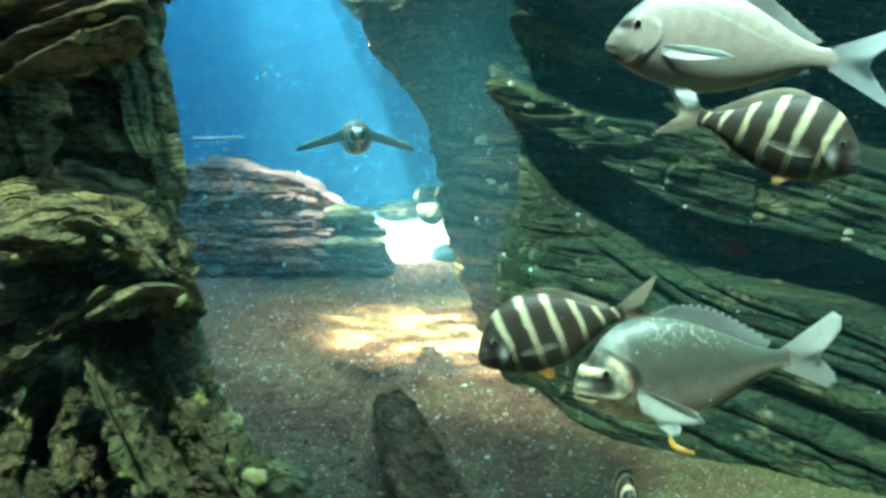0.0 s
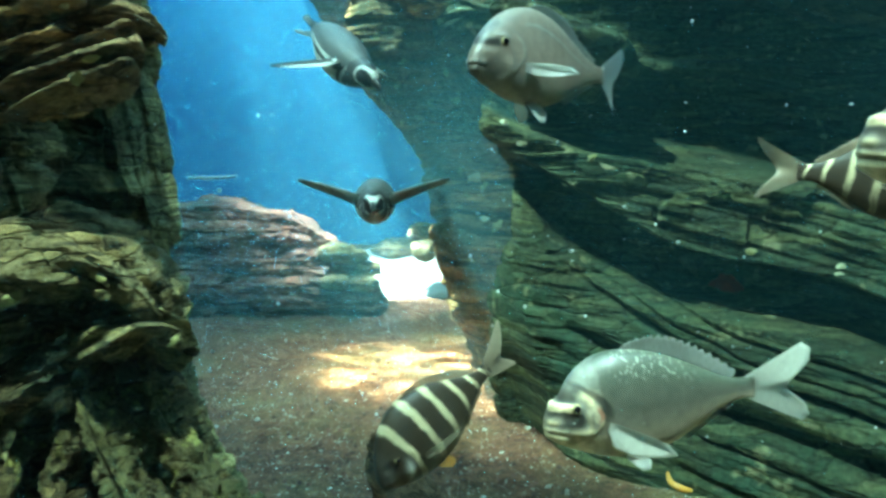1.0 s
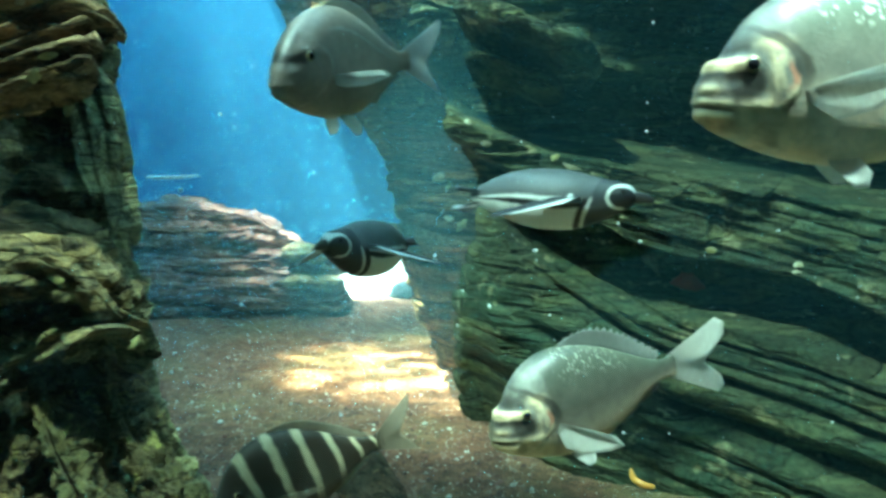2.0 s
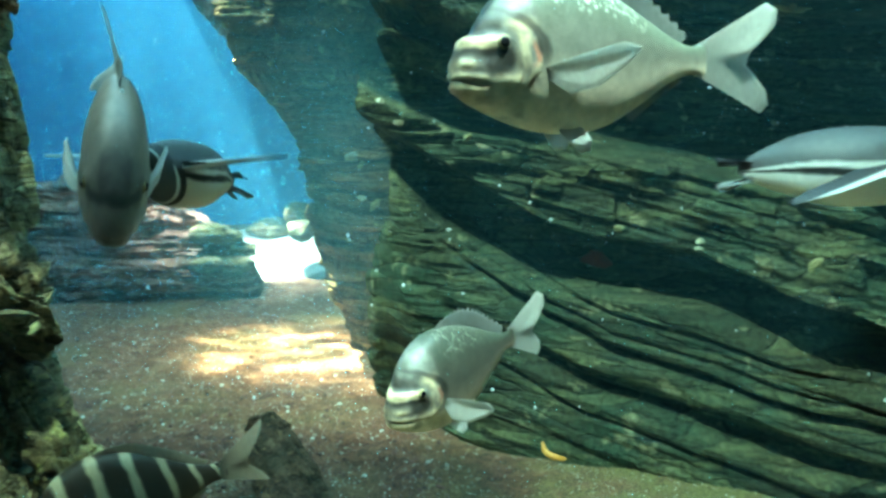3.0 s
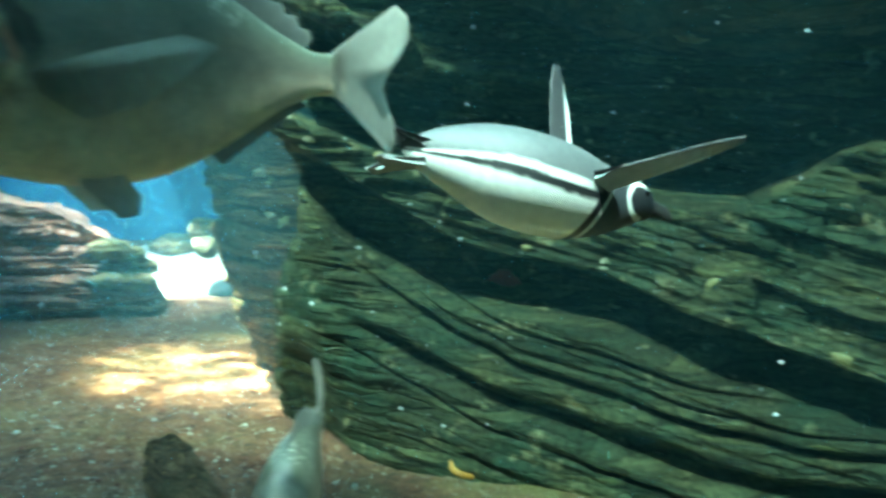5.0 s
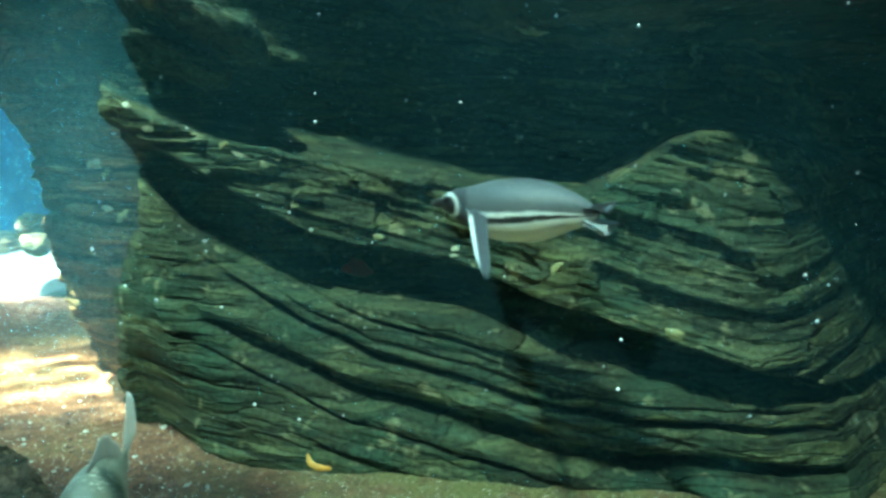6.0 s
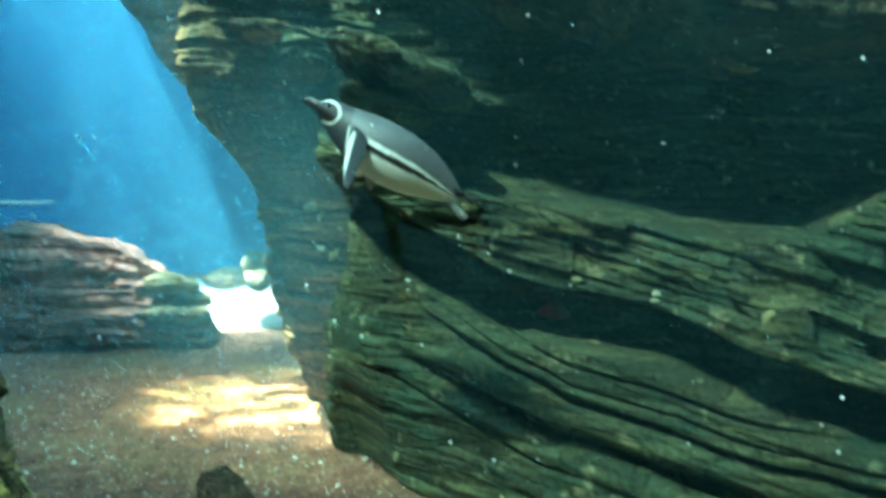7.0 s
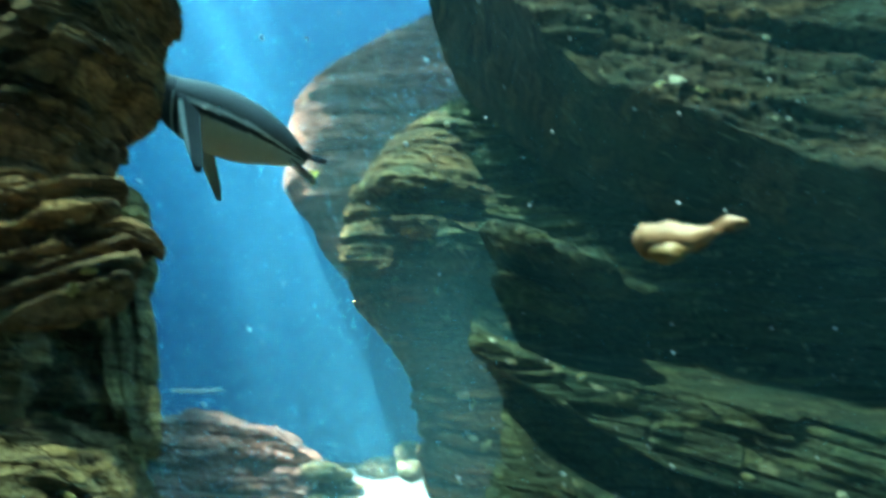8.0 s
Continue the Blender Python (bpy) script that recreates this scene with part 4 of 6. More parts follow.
        # darker towards the belly
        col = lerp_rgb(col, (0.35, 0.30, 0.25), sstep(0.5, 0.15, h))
        # shade over the front of the head, painted into the skin colour
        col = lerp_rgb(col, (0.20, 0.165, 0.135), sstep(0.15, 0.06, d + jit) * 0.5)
        col = lerp_rgb(col, (0.66, 0.66, 0.58), np.exp(-(side_line / 0.012) ** 2) * sstep(0.25, 0.29, u) * 0.9)
        col = lerp_rgb(col, (0.36, 0.35, 0.31), np.exp(-((side_line + 0.022) / 0.010) ** 2) * sstep(0.25, 0.29, u) * 0.5)
        col = lerp_rgb(col, (0.36, 0.34, 0.30), np.exp(-((gill - 0.005) / 0.005) ** 2) * sstep(-0.10, -0.07, z) * sstep(0.12, 0.09, z) * 0.8)
        col = lerp_rgb(col, (0.66, 0.62, 0.52), np.exp(-((gill + 0.006) / 0.006) ** 2) * sstep(-0.08, -0.05, z) * sstep(0.09, 0.06, z) * 0.6)
        col = lerp_rgb(col, (0.40, 0.38, 0.34), np.exp(-((fore - 0.004) / 0.004) ** 2) * sstep(-0.08, -0.05, z) * sstep(0.06, 0.04, z) * 0.6)
        col = lerp_rgb(col, (0.035, 0.033, 0.03), np.exp(-((z - 0.046 + 0.15 * (d - 0.06) + jit) / 0.015) ** 4) * sstep(0.010, 0.025, d) * sstep(0.105, 0.085, d) * 0.95)
        col = lerp_rgb(col, (0.10, 0.09, 0.08), np.exp(-((z - t + 0.01) / 0.012) ** 2) * sstep(0.03, 0.05, d) * sstep(0.13, 0.10, d) * 0.7)
    elif style == "gilt":
        col = np.tile(np.array([0.115, 0.110, 0.085]), (len(V), 1))
        col = lerp_rgb(col, (0.40, 0.32, 0.23), sstep(0.55, 0.1, h))
        col = lerp_rgb(col, (0.66, 0.53, 0.36), sstep(-0.05, -0.075, z + jit) * sstep(0.22, 0.16, d))
        col = lerp_rgb(col, (0.085, 0.098, 0.07), sstep(0.55, 0.9, h + jit) * sstep(0.16, 0.22, d))
        fleck = sstep(0.42, 0.6, vnoise(V[:, 0] * 330, V[:, 1] * 200, V[:, 2] * 360, 7)) * sstep(0.72, 0.84, h) * sstep(0.28, 0.34, u) * sstep(0.75, 0.6, u)
        col = lerp_rgb(col, (0.66, 0.66, 0.54), fleck * 0.7)
        patch = sstep(-0.15, 0.25, vnoise(V[:, 0] * 95, V[:, 1] * 70, V[:, 2] * 95, 9))
        dark_skin, pale_skin = (0.030, 0.026, 0.020), (0.74, 0.58, 0.35)
        col = lerp_rgb(col, (0.22, 0.22, 0.185), sstep(0.20, 0.17, d + jit) * sstep(-0.05, -0.02, z) * 0.7)
        col = lerp_rgb(col, (0.13, 0.11, 0.085), sstep(0.10, 0.07, d) * sstep(-0.03, -0.015, z) * 0.8)
        col = lerp_rgb(col, dark_skin, np.exp(-((z - 0.024 + jit) / 0.012) ** 2) * sstep(0.11, 0.09, d) * 0.85)
        col = lerp_rgb(col, dark_skin, np.exp(-((cut - 0.030 + jit) / 0.008) ** 2) * sstep(0.075, 0.055, d) * 0.6)
        col = lerp_rgb(col, dark_skin, np.exp(-((z - 0.095 + jit) / 0.014) ** 2) * sstep(0.14, 0.11, d) * 0.5)
        col = lerp_rgb(col, dark_skin, np.clip(2.4 * bump(0.094, 0.002, 0.032, 0.034), 0, 1) * 0.97)
        col = lerp_rgb(col, dark_skin, np.exp(-((z - 0.076 + jit) / 0.011) ** 2) * sstep(0.115, 0.095, d) * 0.8)
        col = lerp_rgb(col, pale_skin, sstep(0.019, 0.010, np.abs(brow + jit * 0.5)) * sstep(0.122, 0.108, d))
        col = lerp_rgb(col, pale_skin, np.clip(1.2 * bump(0.022, -0.006, 0.016, 0.010), 0, 1) * 0.8)
        col = lerp_rgb(col, pale_skin, gate * np.exp(-((cut + 0.016) / 0.014) ** 2))
        col = lerp_rgb(col, pale_skin, gate * np.exp(-((cut - 0.012) / 0.008) ** 2) * 0.8)
        col = lerp_rgb(col, (0.05, 0.045, 0.04), gate * np.exp(-(cut / 0.0025) ** 2) * 0.25)
        col = lerp_rgb(col, pale_skin, np.clip(1.4 * np.exp(-((d - 0.147 - 0.15 * z + jit) / 0.013) ** 2), 0, 1) * sstep(-0.065, -0.03, z) * sstep(0.10, 0.075, z) * (0.35 + 0.65 * patch))
        col = lerp_rgb(col, pale_skin, np.clip(1.5 * bump(0.150, 0.082, 0.026, 0.016), 0, 1) * 0.9)
        col = lerp_rgb(col, (0.50, 0.42, 0.28), sstep(0.14, 0.155, d) * sstep(0.205, 0.19, d) * sstep(-0.05, -0.02, z) * sstep(0.06, 0.04, z) * patch * 0.8)
        col = lerp_rgb(col, pale_skin, np.clip(1.2 * bump(0.110, -0.048, 0.035, 0.013), 0, 1) * 0.8)
        col = lerp_rgb(col, dark_skin, sstep(0.026, 0.010, np.abs(gill - 0.006 + jit)) * sstep(-0.03, 0.03, z) * sstep(0.15, 0.10, z) * 0.85)
        col = lerp_rgb(col, (0.50, 0.20, 0.12), sstep(0.009, 0.004, np.abs(gill + 0.020 + jit)) * sstep(-0.03, 0.0, z) * sstep(0.05, 0.03, z) * 0.8)
        col = lerp_rgb(col, pale_skin, np.exp(-((gill + 0.008) / 0.006) ** 2) * sstep(-0.07, -0.05, z) * sstep(0.0, -0.02, z) * 0.8)
    else:
        col = np.tile(np.array([0.036, 0.027, 0.018]), (len(V), 1))
        pale = np.zeros(len(V))
        for at, half in ((0.235, 0.026), (0.40, 0.030), (0.56, 0.029), (0.715, 0.024), (0.85, 0.018), (0.955, 0.012)):
            line = u - at + 0.07 * (h - 0.5) * (1 - 0.6 * at) + 0.06 * (h - 0.5) ** 2 + jit * 1.2
            grow = half * (0.7 + 0.5 * h)
            split = 1 - 0.75 * sstep(0.45, 0.15, h) * np.exp(-(line / (0.3 * half)) ** 2)
            pale = np.maximum(pale, sstep(grow * 1.1, grow * 0.45, np.abs(line)) * (0.35 + 0.65 * sstep(0.05, 0.6, h)) * split)
        col = lerp_rgb(col, (0.52, 0.44, 0.27), pale * 0.95)
        col = lerp_rgb(col, (0.42, 0.42, 0.38), np.exp(-((d - 0.145 - 0.2 * (z + 0.02)) / 0.022) ** 2 - ((z + 0.030) / 0.045) ** 2) * 0.9)
        col = lerp_rgb(col, (0.11, 0.10, 0.09), sstep(0.10, 0.04, d) * 0.6)
    mottle = 1 + 0.16 * fbm(V[:, 0] * 26, V[:, 1] * 26, V[:, 2] * 40, 4, 5)
    if style == "gilt":
        mottle = mottle + 0.55 * fbm(V[:, 0] * 75, V[:, 1] * 75, V[:, 2] * 75, 3, 6) * sstep(0.21, 0.17, d)
    shade = 1 + (tone - 1) * (sstep(0.15, 0.22, d) if style == "gilt" else np.ones(len(V)))
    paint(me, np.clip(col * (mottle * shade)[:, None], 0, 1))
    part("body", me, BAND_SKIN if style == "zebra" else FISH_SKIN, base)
    # eyes: a pale ring and a black ball
    ed = 0.108 if style == "gilt" else 0.115
    ez = 0.041 if style == "gilt" else 0.048
    wv = float(spline(wide, np.array([ed / 0.8]))[0])
    tv, bv = (float(spline(c, np.array([ed / 0.8]))[0]) for c in (top, low))
    sv = (ez * L - (tv + bv) / 2) / ((tv - bv) / 2)
    ey = wv * max(0.2, 1 - abs(sv) ** (1 / 0.46)) ** 0.46
    for sgn in (1, -1):
        ring = part("eye", ball("eye", 0.019 * L, 0.45), EYE_GOLD, base, "pale golden eye")
        ring.location = (0.5 * L - ed * L, sgn * ey * 0.97, ez * L)
        pupil = part("pupil", ball("pupil", 0.0135 * L, 0.6), EYE_BLACK, ring, "black pupil")
        pupil.location = (0.002 * L, sgn * 0.0050 * L, 0)
    # fins
    top_at = lambda v: (x0 + (x1 - x0) * v, 0, float(spline(top, np.array([v]))[0]) - 0.006 * L)
    low_at = lambda v: (x0 + (x1 - x0) * v, 0, float(spline(low, np.array([v]))[0]) + 0.006 * L)
    us = np.linspace(0.36, 0.88, 16)
    root = [top_at(v) for v in us]
    high = {"silver": 0.036, "gilt": 0.048, "zebra": 0.03}[style] * L * np.sin(np.clip((us - 0.33) / 0.57, 0, 1) * np.pi) ** 0.6 + 0.004 * L
    tip = [(p[0] - 0.030 * L, 0.004 * L * math.sin(i), p[2] + hh) for i, (p, hh) in enumerate(zip(root, high))]
    part("dorsal_fin", fin("dorsal_fin", root, tip, 31, 6, 0.010 * L, {"silver": 0.14, "gilt": 0.30, "zebra": 0.1}[style]), FIN_GREY if style != "zebra" else FIN_DUSKY, base)
    us = np.linspace(0.64, 0.86, 10)
    root = [low_at(v) for v in us]
    tip = [(p[0] - 0.025 * L, 0, p[2] - 0.024 * L * (1 - 0.6 * i / 9)) for i, p in enumerate(root)]
    part("anal_fin", fin("anal_fin", root, tip, 17, 6, 0.008 * L), FIN_GREY if style != "zebra" else FIN_DUSKY, base)
    # forked tail with two pointed lobes, hinged at the end of the body
    lobe = [(-0.178, 0.152), (-0.204, 0.130), (-0.194, 0.088), (-0.156, 0.048), (-0.122, 0.018), (-0.116, 0.0)] if style == "gilt" else [(-0.205, 0.148), (-0.196, 0.125), (-0.165, 0.085), (-0.125, 0.045), (-0.100, 0.018), (-0.094, 0.0)]
    tips = [(a * L, 0, b * L) for a, b in lobe] + [(a * L * 0.97, 0, -b * L) for a, b in lobe[-2::-1]]
    tail = part("tail_fin", fin("tail_fin", [(0.03 * L, 0, 0.040 * L), (0.035 * L, 0, 0), (0.03 * L, 0, -0.038 * L)], tips, 41, 11, 0.014 * L, 0, 0.3),
                {"silver": FIN_TAIL, "gilt": FIN_FAN, "zebra": FIN_DUSKY}[style], base)
    tail.location = (-0.30 * L, 0, 0)
    for sgn in (1, -1):
        w = float(spline(wide, np.array([0.28]))[0])
        # narrow, pointed, curved breast fin
        fan = 2.1 if style == "gilt" else 1.0
        pec = part("pectoral_fin", fin("pectoral_fin", [(0, 0, 0.012 * L), (-0.004 * L, 0, -0.020 * L)],
                   [(x * L, sgn * y * L, (z * fan if z < 0 else z) * L) for x, y, z in ((-0.10, 0.040, 0.016), (-0.20, 0.055, 0.012), (-0.255, 0.05, -0.008), (-0.20, 0.052, -0.020), (-0.11, 0.042, -0.034), (-0.04, 0.02, -0.032))], 25, 8, 0.008 * L),
                   {"silver": FIN_PALE, "gilt": FIN_FAN, "zebra": FIN_CLEAR}[style], base)
        pec.matrix_local = pose(x0 - 0.8 * L * 0.265, sgn * w * 0.95, -0.030 * L, 0, -droop, 0)
        pel = part("pelvic_fin", fin("pelvic_fin", [(0.020 * L, 0, 0.012 * L), (-0.015 * L, 0, 0.008 * L)],
                   [(0.0, sgn * 0.018 * L, -0.030 * L), (-0.045 * L, sgn * 0.032 * L, -0.072 * L), (-0.075 * L, sgn * 0.03 * L, -0.070 * L), (-0.080 * L, sgn * 0.024 * L, -0.045 * L), (-0.060 * L, sgn * 0.012 * L, -0.015 * L)], 21, 7, 0.009 * L), FIN_ORANGE if style == "zebra" else FIN_PALE, base)
        pel.location = (x0 - 0.8 * L * 0.36, sgn * 0.024 * L, -0.154 * L)
    return base, tail


BEAK = plain_material("beak_black", (0.025, 0.024, 0.024), 0.35)
FOOT = plain_material("foot_skin", (0.30, 0.31, 0.30), 0.6, 0.3, 60)
TAG_WHITE = plain_material("tag_white", (0.75, 0.75, 0.72), 0.4)


def build_penguin(name, label, L=0.64):
    """A swimming penguin, beak towards +x: body with head, beak, eyes, flippers, feet and tail."""
    base = tagged(new(name), label, "penguin")
    top = [(0, 0.016), (0.02, 0.040), (0.06, 0.066), (0.11, 0.078), (0.17, 0.086), (0.24, 0.100), (0.34, 0.122), (0.5, 0.138), (0.66, 0.134), (0.82, 0.102), (0.93, 0.060), (1, 0.02)]
    low = [(0, -0.014), (0.02, -0.034), (0.06, -0.052), (0.11, -0.074), (0.17, -0.100), (0.24, -0.124), (0.34, -0.148), (0.5, -0.156), (0.66, -0.140), (0.82, -0.090), (0.93, -0.050), (1, -0.012)]
    wide = [(0, 0.013), (0.02, 0.034), (0.06, 0.054), (0.11, 0.064), (0.17, 0.070), (0.24, 0.088), (0.34, 0.122), (0.5, 0.140), (0.66, 0.122), (0.82, 0.072), (0.93, 0.036), (1, 0.015)]
    x0, x1 = 0.395 * L, -0.43 * L
    me, V = loft("body", x0, x1, *([(a, b * L) for a, b in c] for c in (top, low, wide)), nu=110, nv=190, power=1.0)
    x, y, z = V.T / L
    u = (0.395 - x) / 0.825
    ang = np.degrees(np.arctan2(z + 0.004, np.abs(y) + 1e-6))
    jit = 2.0 * fbm(V[:, 0] * 60, V[:, 1] * 60, V[:, 2] * 60, 3, 14)
    a = ang + jit
    black, white = (0.012, 0.013, 0.015), (0.84, 0.84, 0.78)
    col = np.tile(np.array([0.105, 0.112, 0.115]), (len(V), 1))
    rear = sstep(0.35, 0.8, u)
    line = a + 2 - 10 * rear
    col = lerp_rgb(col, white, sstep(-14, -18, line))
    col = lerp_rgb(col, black, sstep(-18, -14, line) * sstep(-1, -5, line) * sstep(0.22, 0.26, u))
    col = lerp_rgb(col, white, sstep(-5, -2.5, line) * sstep(7.5, 4, line) * sstep(0.26, 0.42, u))
    # breast bands, then the black head with a white loop round its cheek
    neck = u + 0.05 * (z + 0.02) / 0.1
    col = lerp_rgb(col, (0.045, 0.050, 0.056), sstep(0.262, 0.254, neck))
    col = lerp_rgb(col, white, sstep(0.262, 0.257, neck) * sstep(0.244, 0.249, neck) * sstep(12, -4, a) * 0.85)
    col = lerp_rgb(col, black, sstep(0.302, 0.296, neck) * sstep(0.260, 0.266, neck) * sstep(8, -4, a))
    dist = np.hypot((x - 0.322) * np.where(x > 0.322, 0.72, 1.0), (z - 0.004) * 1.05)
    round_by = np.degrees(np.arctan2(z - 0.004, 0.318 - x))
    col = lerp_rgb(col, black, sstep(0.066, 0.058, dist) + sstep(0.30, 0.32, x) * (dist > 0.05))
    loop = sstep(0.0095, 0.006, np.abs(dist - 0.056 + jit * 0.0008)) * sstep(-118, -95, round_by) * sstep(180, 168, round_by)
    col = lerp_rgb(col, white, np.clip(loop, 0, 1) * 0.85)
    paint(me, np.clip(col, 0, 1))
    part("body", me, FEATHERS, base)
    bt = [(0, -0.008), (0.12, 0.010), (0.5, 0.024), (1, 0.036)]
    bl = [(0, -0.022), (0.12, -0.024), (0.5, -0.024), (1, -0.030)]
    bw = [(0, 0.005), (0.4, 0.015), (1, 0.026)]
    me, _ = loft("beak", 0.470 * L, 0.36 * L, *([(p, q * L) for p, q in c] for c in (bt, bl, bw)), nu=20, nv=16)
    part("beak", me, BEAK, base, "stout black beak")
    for sgn in (1, -1):
        eye = part("eye", ball("eye", 0.009 * L, 0.6), EYE_BLACK, base)
        eye.location = (0.336 * L, sgn * 0.056 * L, 0.030 * L)
    flippers = []
    for sgn in (1, -1):
        # the flipper's own space: along its length is y, its front edge is +x
        me = fin("flipper", [(0.040 * L, 0, 0), (-0.040 * L, 0, 0)],
                 [(0.036 * L, sgn * 0.10 * L, 0), (0.012 * L, sgn * 0.26 * L, 0), (-0.030 * L, sgn * 0.415 * L, 0), (-0.054 * L, sgn * 0.42 * L, 0), (-0.062 * L, sgn * 0.35 * L, 0), (-0.055 * L, sgn * 0.20 * L, 0), (-0.050 * L, sgn * 0.08 * L, 0)], 31, 12, 0.030 * L, 0, 0.0)
        co = np.empty(len(me.vertices) * 3, np.float32)
        me.vertices.foreach_get("co", co)
        co = co.reshape(-1, 3)
        edge = sstep(0.020 * L, 0.030 * L, co[:, 0] + 0.11 * np.abs(co[:, 1])) * sstep(0.02 * L, 0.05 * L, np.abs(co[:, 1]))
        c = lerp_rgb(np.tile(np.array([0.026, 0.029, 0.033]), (len(co), 1)), (0.82, 0.82, 0.78), edge)
        c = lerp_rgb(c, (0.62, 0.62, 0.59), sstep(0.0, -0.006 * L, co[:, 2]) * 0.9)
        paint(me, c)
        f = part("flipper", me, FEATHERS, base)
        f.location = (0.13 * L, sgn * 0.100 * L, 0.010 * L)
        flippers.append(f)
        foot = part("foot", fin("foot", [(0.03 * L, sgn * 0.040 * L, 0), (0.03 * L, sgn * 0.012 * L, 0)],
                    [(-0.105 * L, sgn * 0.085 * L, -0.03 * L), (-0.080 * L, sgn * 0.065 * L, -0.03 * L), (-0.11 * L, sgn * 0.045 * L, -0.03 * L), (-0.080 * L, sgn * 0.022 * L, -0.03 * L), (-0.10 * L, sgn * 0.0 * L, -0.03 * L)], 17, 6, 0.024 * L), FOOT, base, "grey webbed foot")
        foot.location = (-0.40 * L, 0, -0.030 * L)
    tail = part("tail", fin("tail", [(0.06 * L, -0.035 * L, 0), (0.06 * L, 0.035 * L, 0)], [(-0.10 * L, -0.05 * L, 0.02 * L), (-0.115 * L, 0, 0.022 * L), (-0.10 * L, 0.05 * L, 0.02 * L)], 11, 6, 0.026 * L), BEAK, base, "short stiff black tail")
    tail.location = (-0.40 * L, 0, 0.018 * L)
    band = part("flipper_band", ball("flipper_band", 0.016 * L, 1.2), TAG_WHITE, flippers[1], "white marker band")
    band.location = (0.0, -0.030 * L, 0.004 * L)
    return base, flippers


silver_fish, silver_tail = build_fish("sea_bream", "plain silver grey sea bream swimming close by", 0.45, "silver", 0.0, 0.62)
zebra_high, zebra_high_tail = build_fish("striped_bream", "dark brown and cream striped bream by the ledge", 0.35, "zebra", 0.0, 0.85)
zebra_low, zebra_low_tail = build_fish("striped_bream", "dark striped bream diving towards the gravel", 0.35, "zebra", 0.0, 0.8)
zebra_small, zebra_small_tail = build_fish("striped_bream", "small dark striped bream low over the gravel", 0.20, "zebra")
gilt_low, gilt_low_tail = build_fish("gilthead_bream", "grey gilthead bream with a pale forehead band", 0.48, "gilt", 26, 0.72)
gilt_high, gilt_high_tail = build_fish("gilthead_bream", "large grey gilthead bream with thick pale lips", 0.46, "gilt", -16, 2.1)
penguin_near, near_flippers = build_penguin("penguin", "black and white banded penguin turning before the cliff")
penguin_far, far_flippers = build_penguin("penguin", "black and white banded penguin gliding along the ledge")



LOG = rock_material("log_bark", (0.30, 0.15, 0.075), (0.07, 0.042, 0.028), (0.09, 0.085, 0.04), (0.22, 0.13, 0.06), (0, 80, 0), 2.5, 0.6)
BLOCK_ROCK = rock_material("block_rock", (0.48, 0.34, 0.20), (0.10, 0.08, 0.06), (0.22, 0.26, 0.12), (0.55, 0.5, 0.36), (0, 10, 0), 1.5, 0.5)
SHELL = plain_material("shell_crust", (0.50, 0.47, 0.30), 0.5, 0.5, 90)
SPONGE = plain_material("yellow_sponge", (0.34, 0.31, 0.13), 0.8, 0.6, 70)
ANEMONE = plain_material("red_anemone", (0.55, 0.06, 0.04), 0.55, 0.5, 80)
STAR = plain_material("starfish_tan", (0.42, 0.33, 0.17), 0.7, 0.6, 120)
FLESH = plain_material("pale_flesh", (0.40, 0.21, 0.10), 0.45, 0.2, 50)
FLESH_BROWN = plain_material("brown_flesh", (0.38, 0.22, 0.08), 0.5, 0.2, 50)
KELP = plain_material("orange_kelp", (0.40, 0.19, 0.03), 0.45, 0.4, 60)
WEED = plain_material("yellow_weed", (0.55, 0.48, 0.06), 0.6, 0.5, 60)
SPECK = plain_material("white_speck", (0.85, 0.88, 0.85), 0.5)
PEBBLE, _nt, _sh = nodes_of("pebble")
_info = _nt.nodes.new("ShaderNodeNewGeometry")
_nt.links.new(ramp_of(_nt, _info.outputs["Random Per Island"], [(0.0, (0.06, 0.03, 0.025)), (0.45, (0.26, 0.10, 0.07)), (0.8, (0.34, 0.22, 0.15)), (0.95, (0.75, 0.7, 0.6))]), _sh.inputs["Base Color"])
_sh.inputs["Roughness"].default_value = 0.6


def tube(name, path, radii, n=12, wob=0.0, seed=0):
    """A closed limb along a path of places."""
    path, radii = np.array(path, float), np.array(radii, float)
    k, kk = np.linspace(0, 1, len(path)), np.linspace(0, 1, max(24, 2 * n if n > 40 else 6 * len(path)))
    C = np.stack([spline(list(zip(k, path[:, i])), kk) for i in range(3)], -1)
    R = np.interp(kk, k, radii)
    R[0] = R[-1] = 1e-4
    T = np.gradient(C, axis=0)
    T /= np.linalg.norm(T, axis=1)[:, None]
    side = np.cross(T, (0.21, 0.13, 0.97))
    side /= np.linalg.norm(side, axis=1)[:, None]
    up = np.cross(side, T)
    a = np.linspace(0, 2 * np.pi, n, endpoint=False)[:, None]
    r = R[None, :] * (1 + wob * fbm(np.cos(a) * 2 + kk * 5, np.sin(a) * 2, kk * 6, 3, seed) + (wob * 0.8 * np.abs(fbm(np.cos(a) * 5, np.sin(a) * 5, kk * 7, 4, seed + 5)) if n > 40 else 0))
    P = C[None] + r[..., None] * (np.cos(a)[..., None] * side[None] + np.sin(a)[..., None] * up[None])
    return grid_mesh(name, P, closed_u=True)


def build_log():
    me = tube("sunken_log", [(0.06, 2.05, -0.06), (-0.01, 2.35, 0.0), (-0.09, 2.65, 0.08), (-0.17, 2.92, 0.17), (-0.20, 3.0, 0.20)], [0.14, 0.125, 0.098, 0.075, 0.055], 72, 0.35, 5)
    thing("sunken_log", me, LOG, "dark brown broken log lying on the gravel", "log")


build_log()


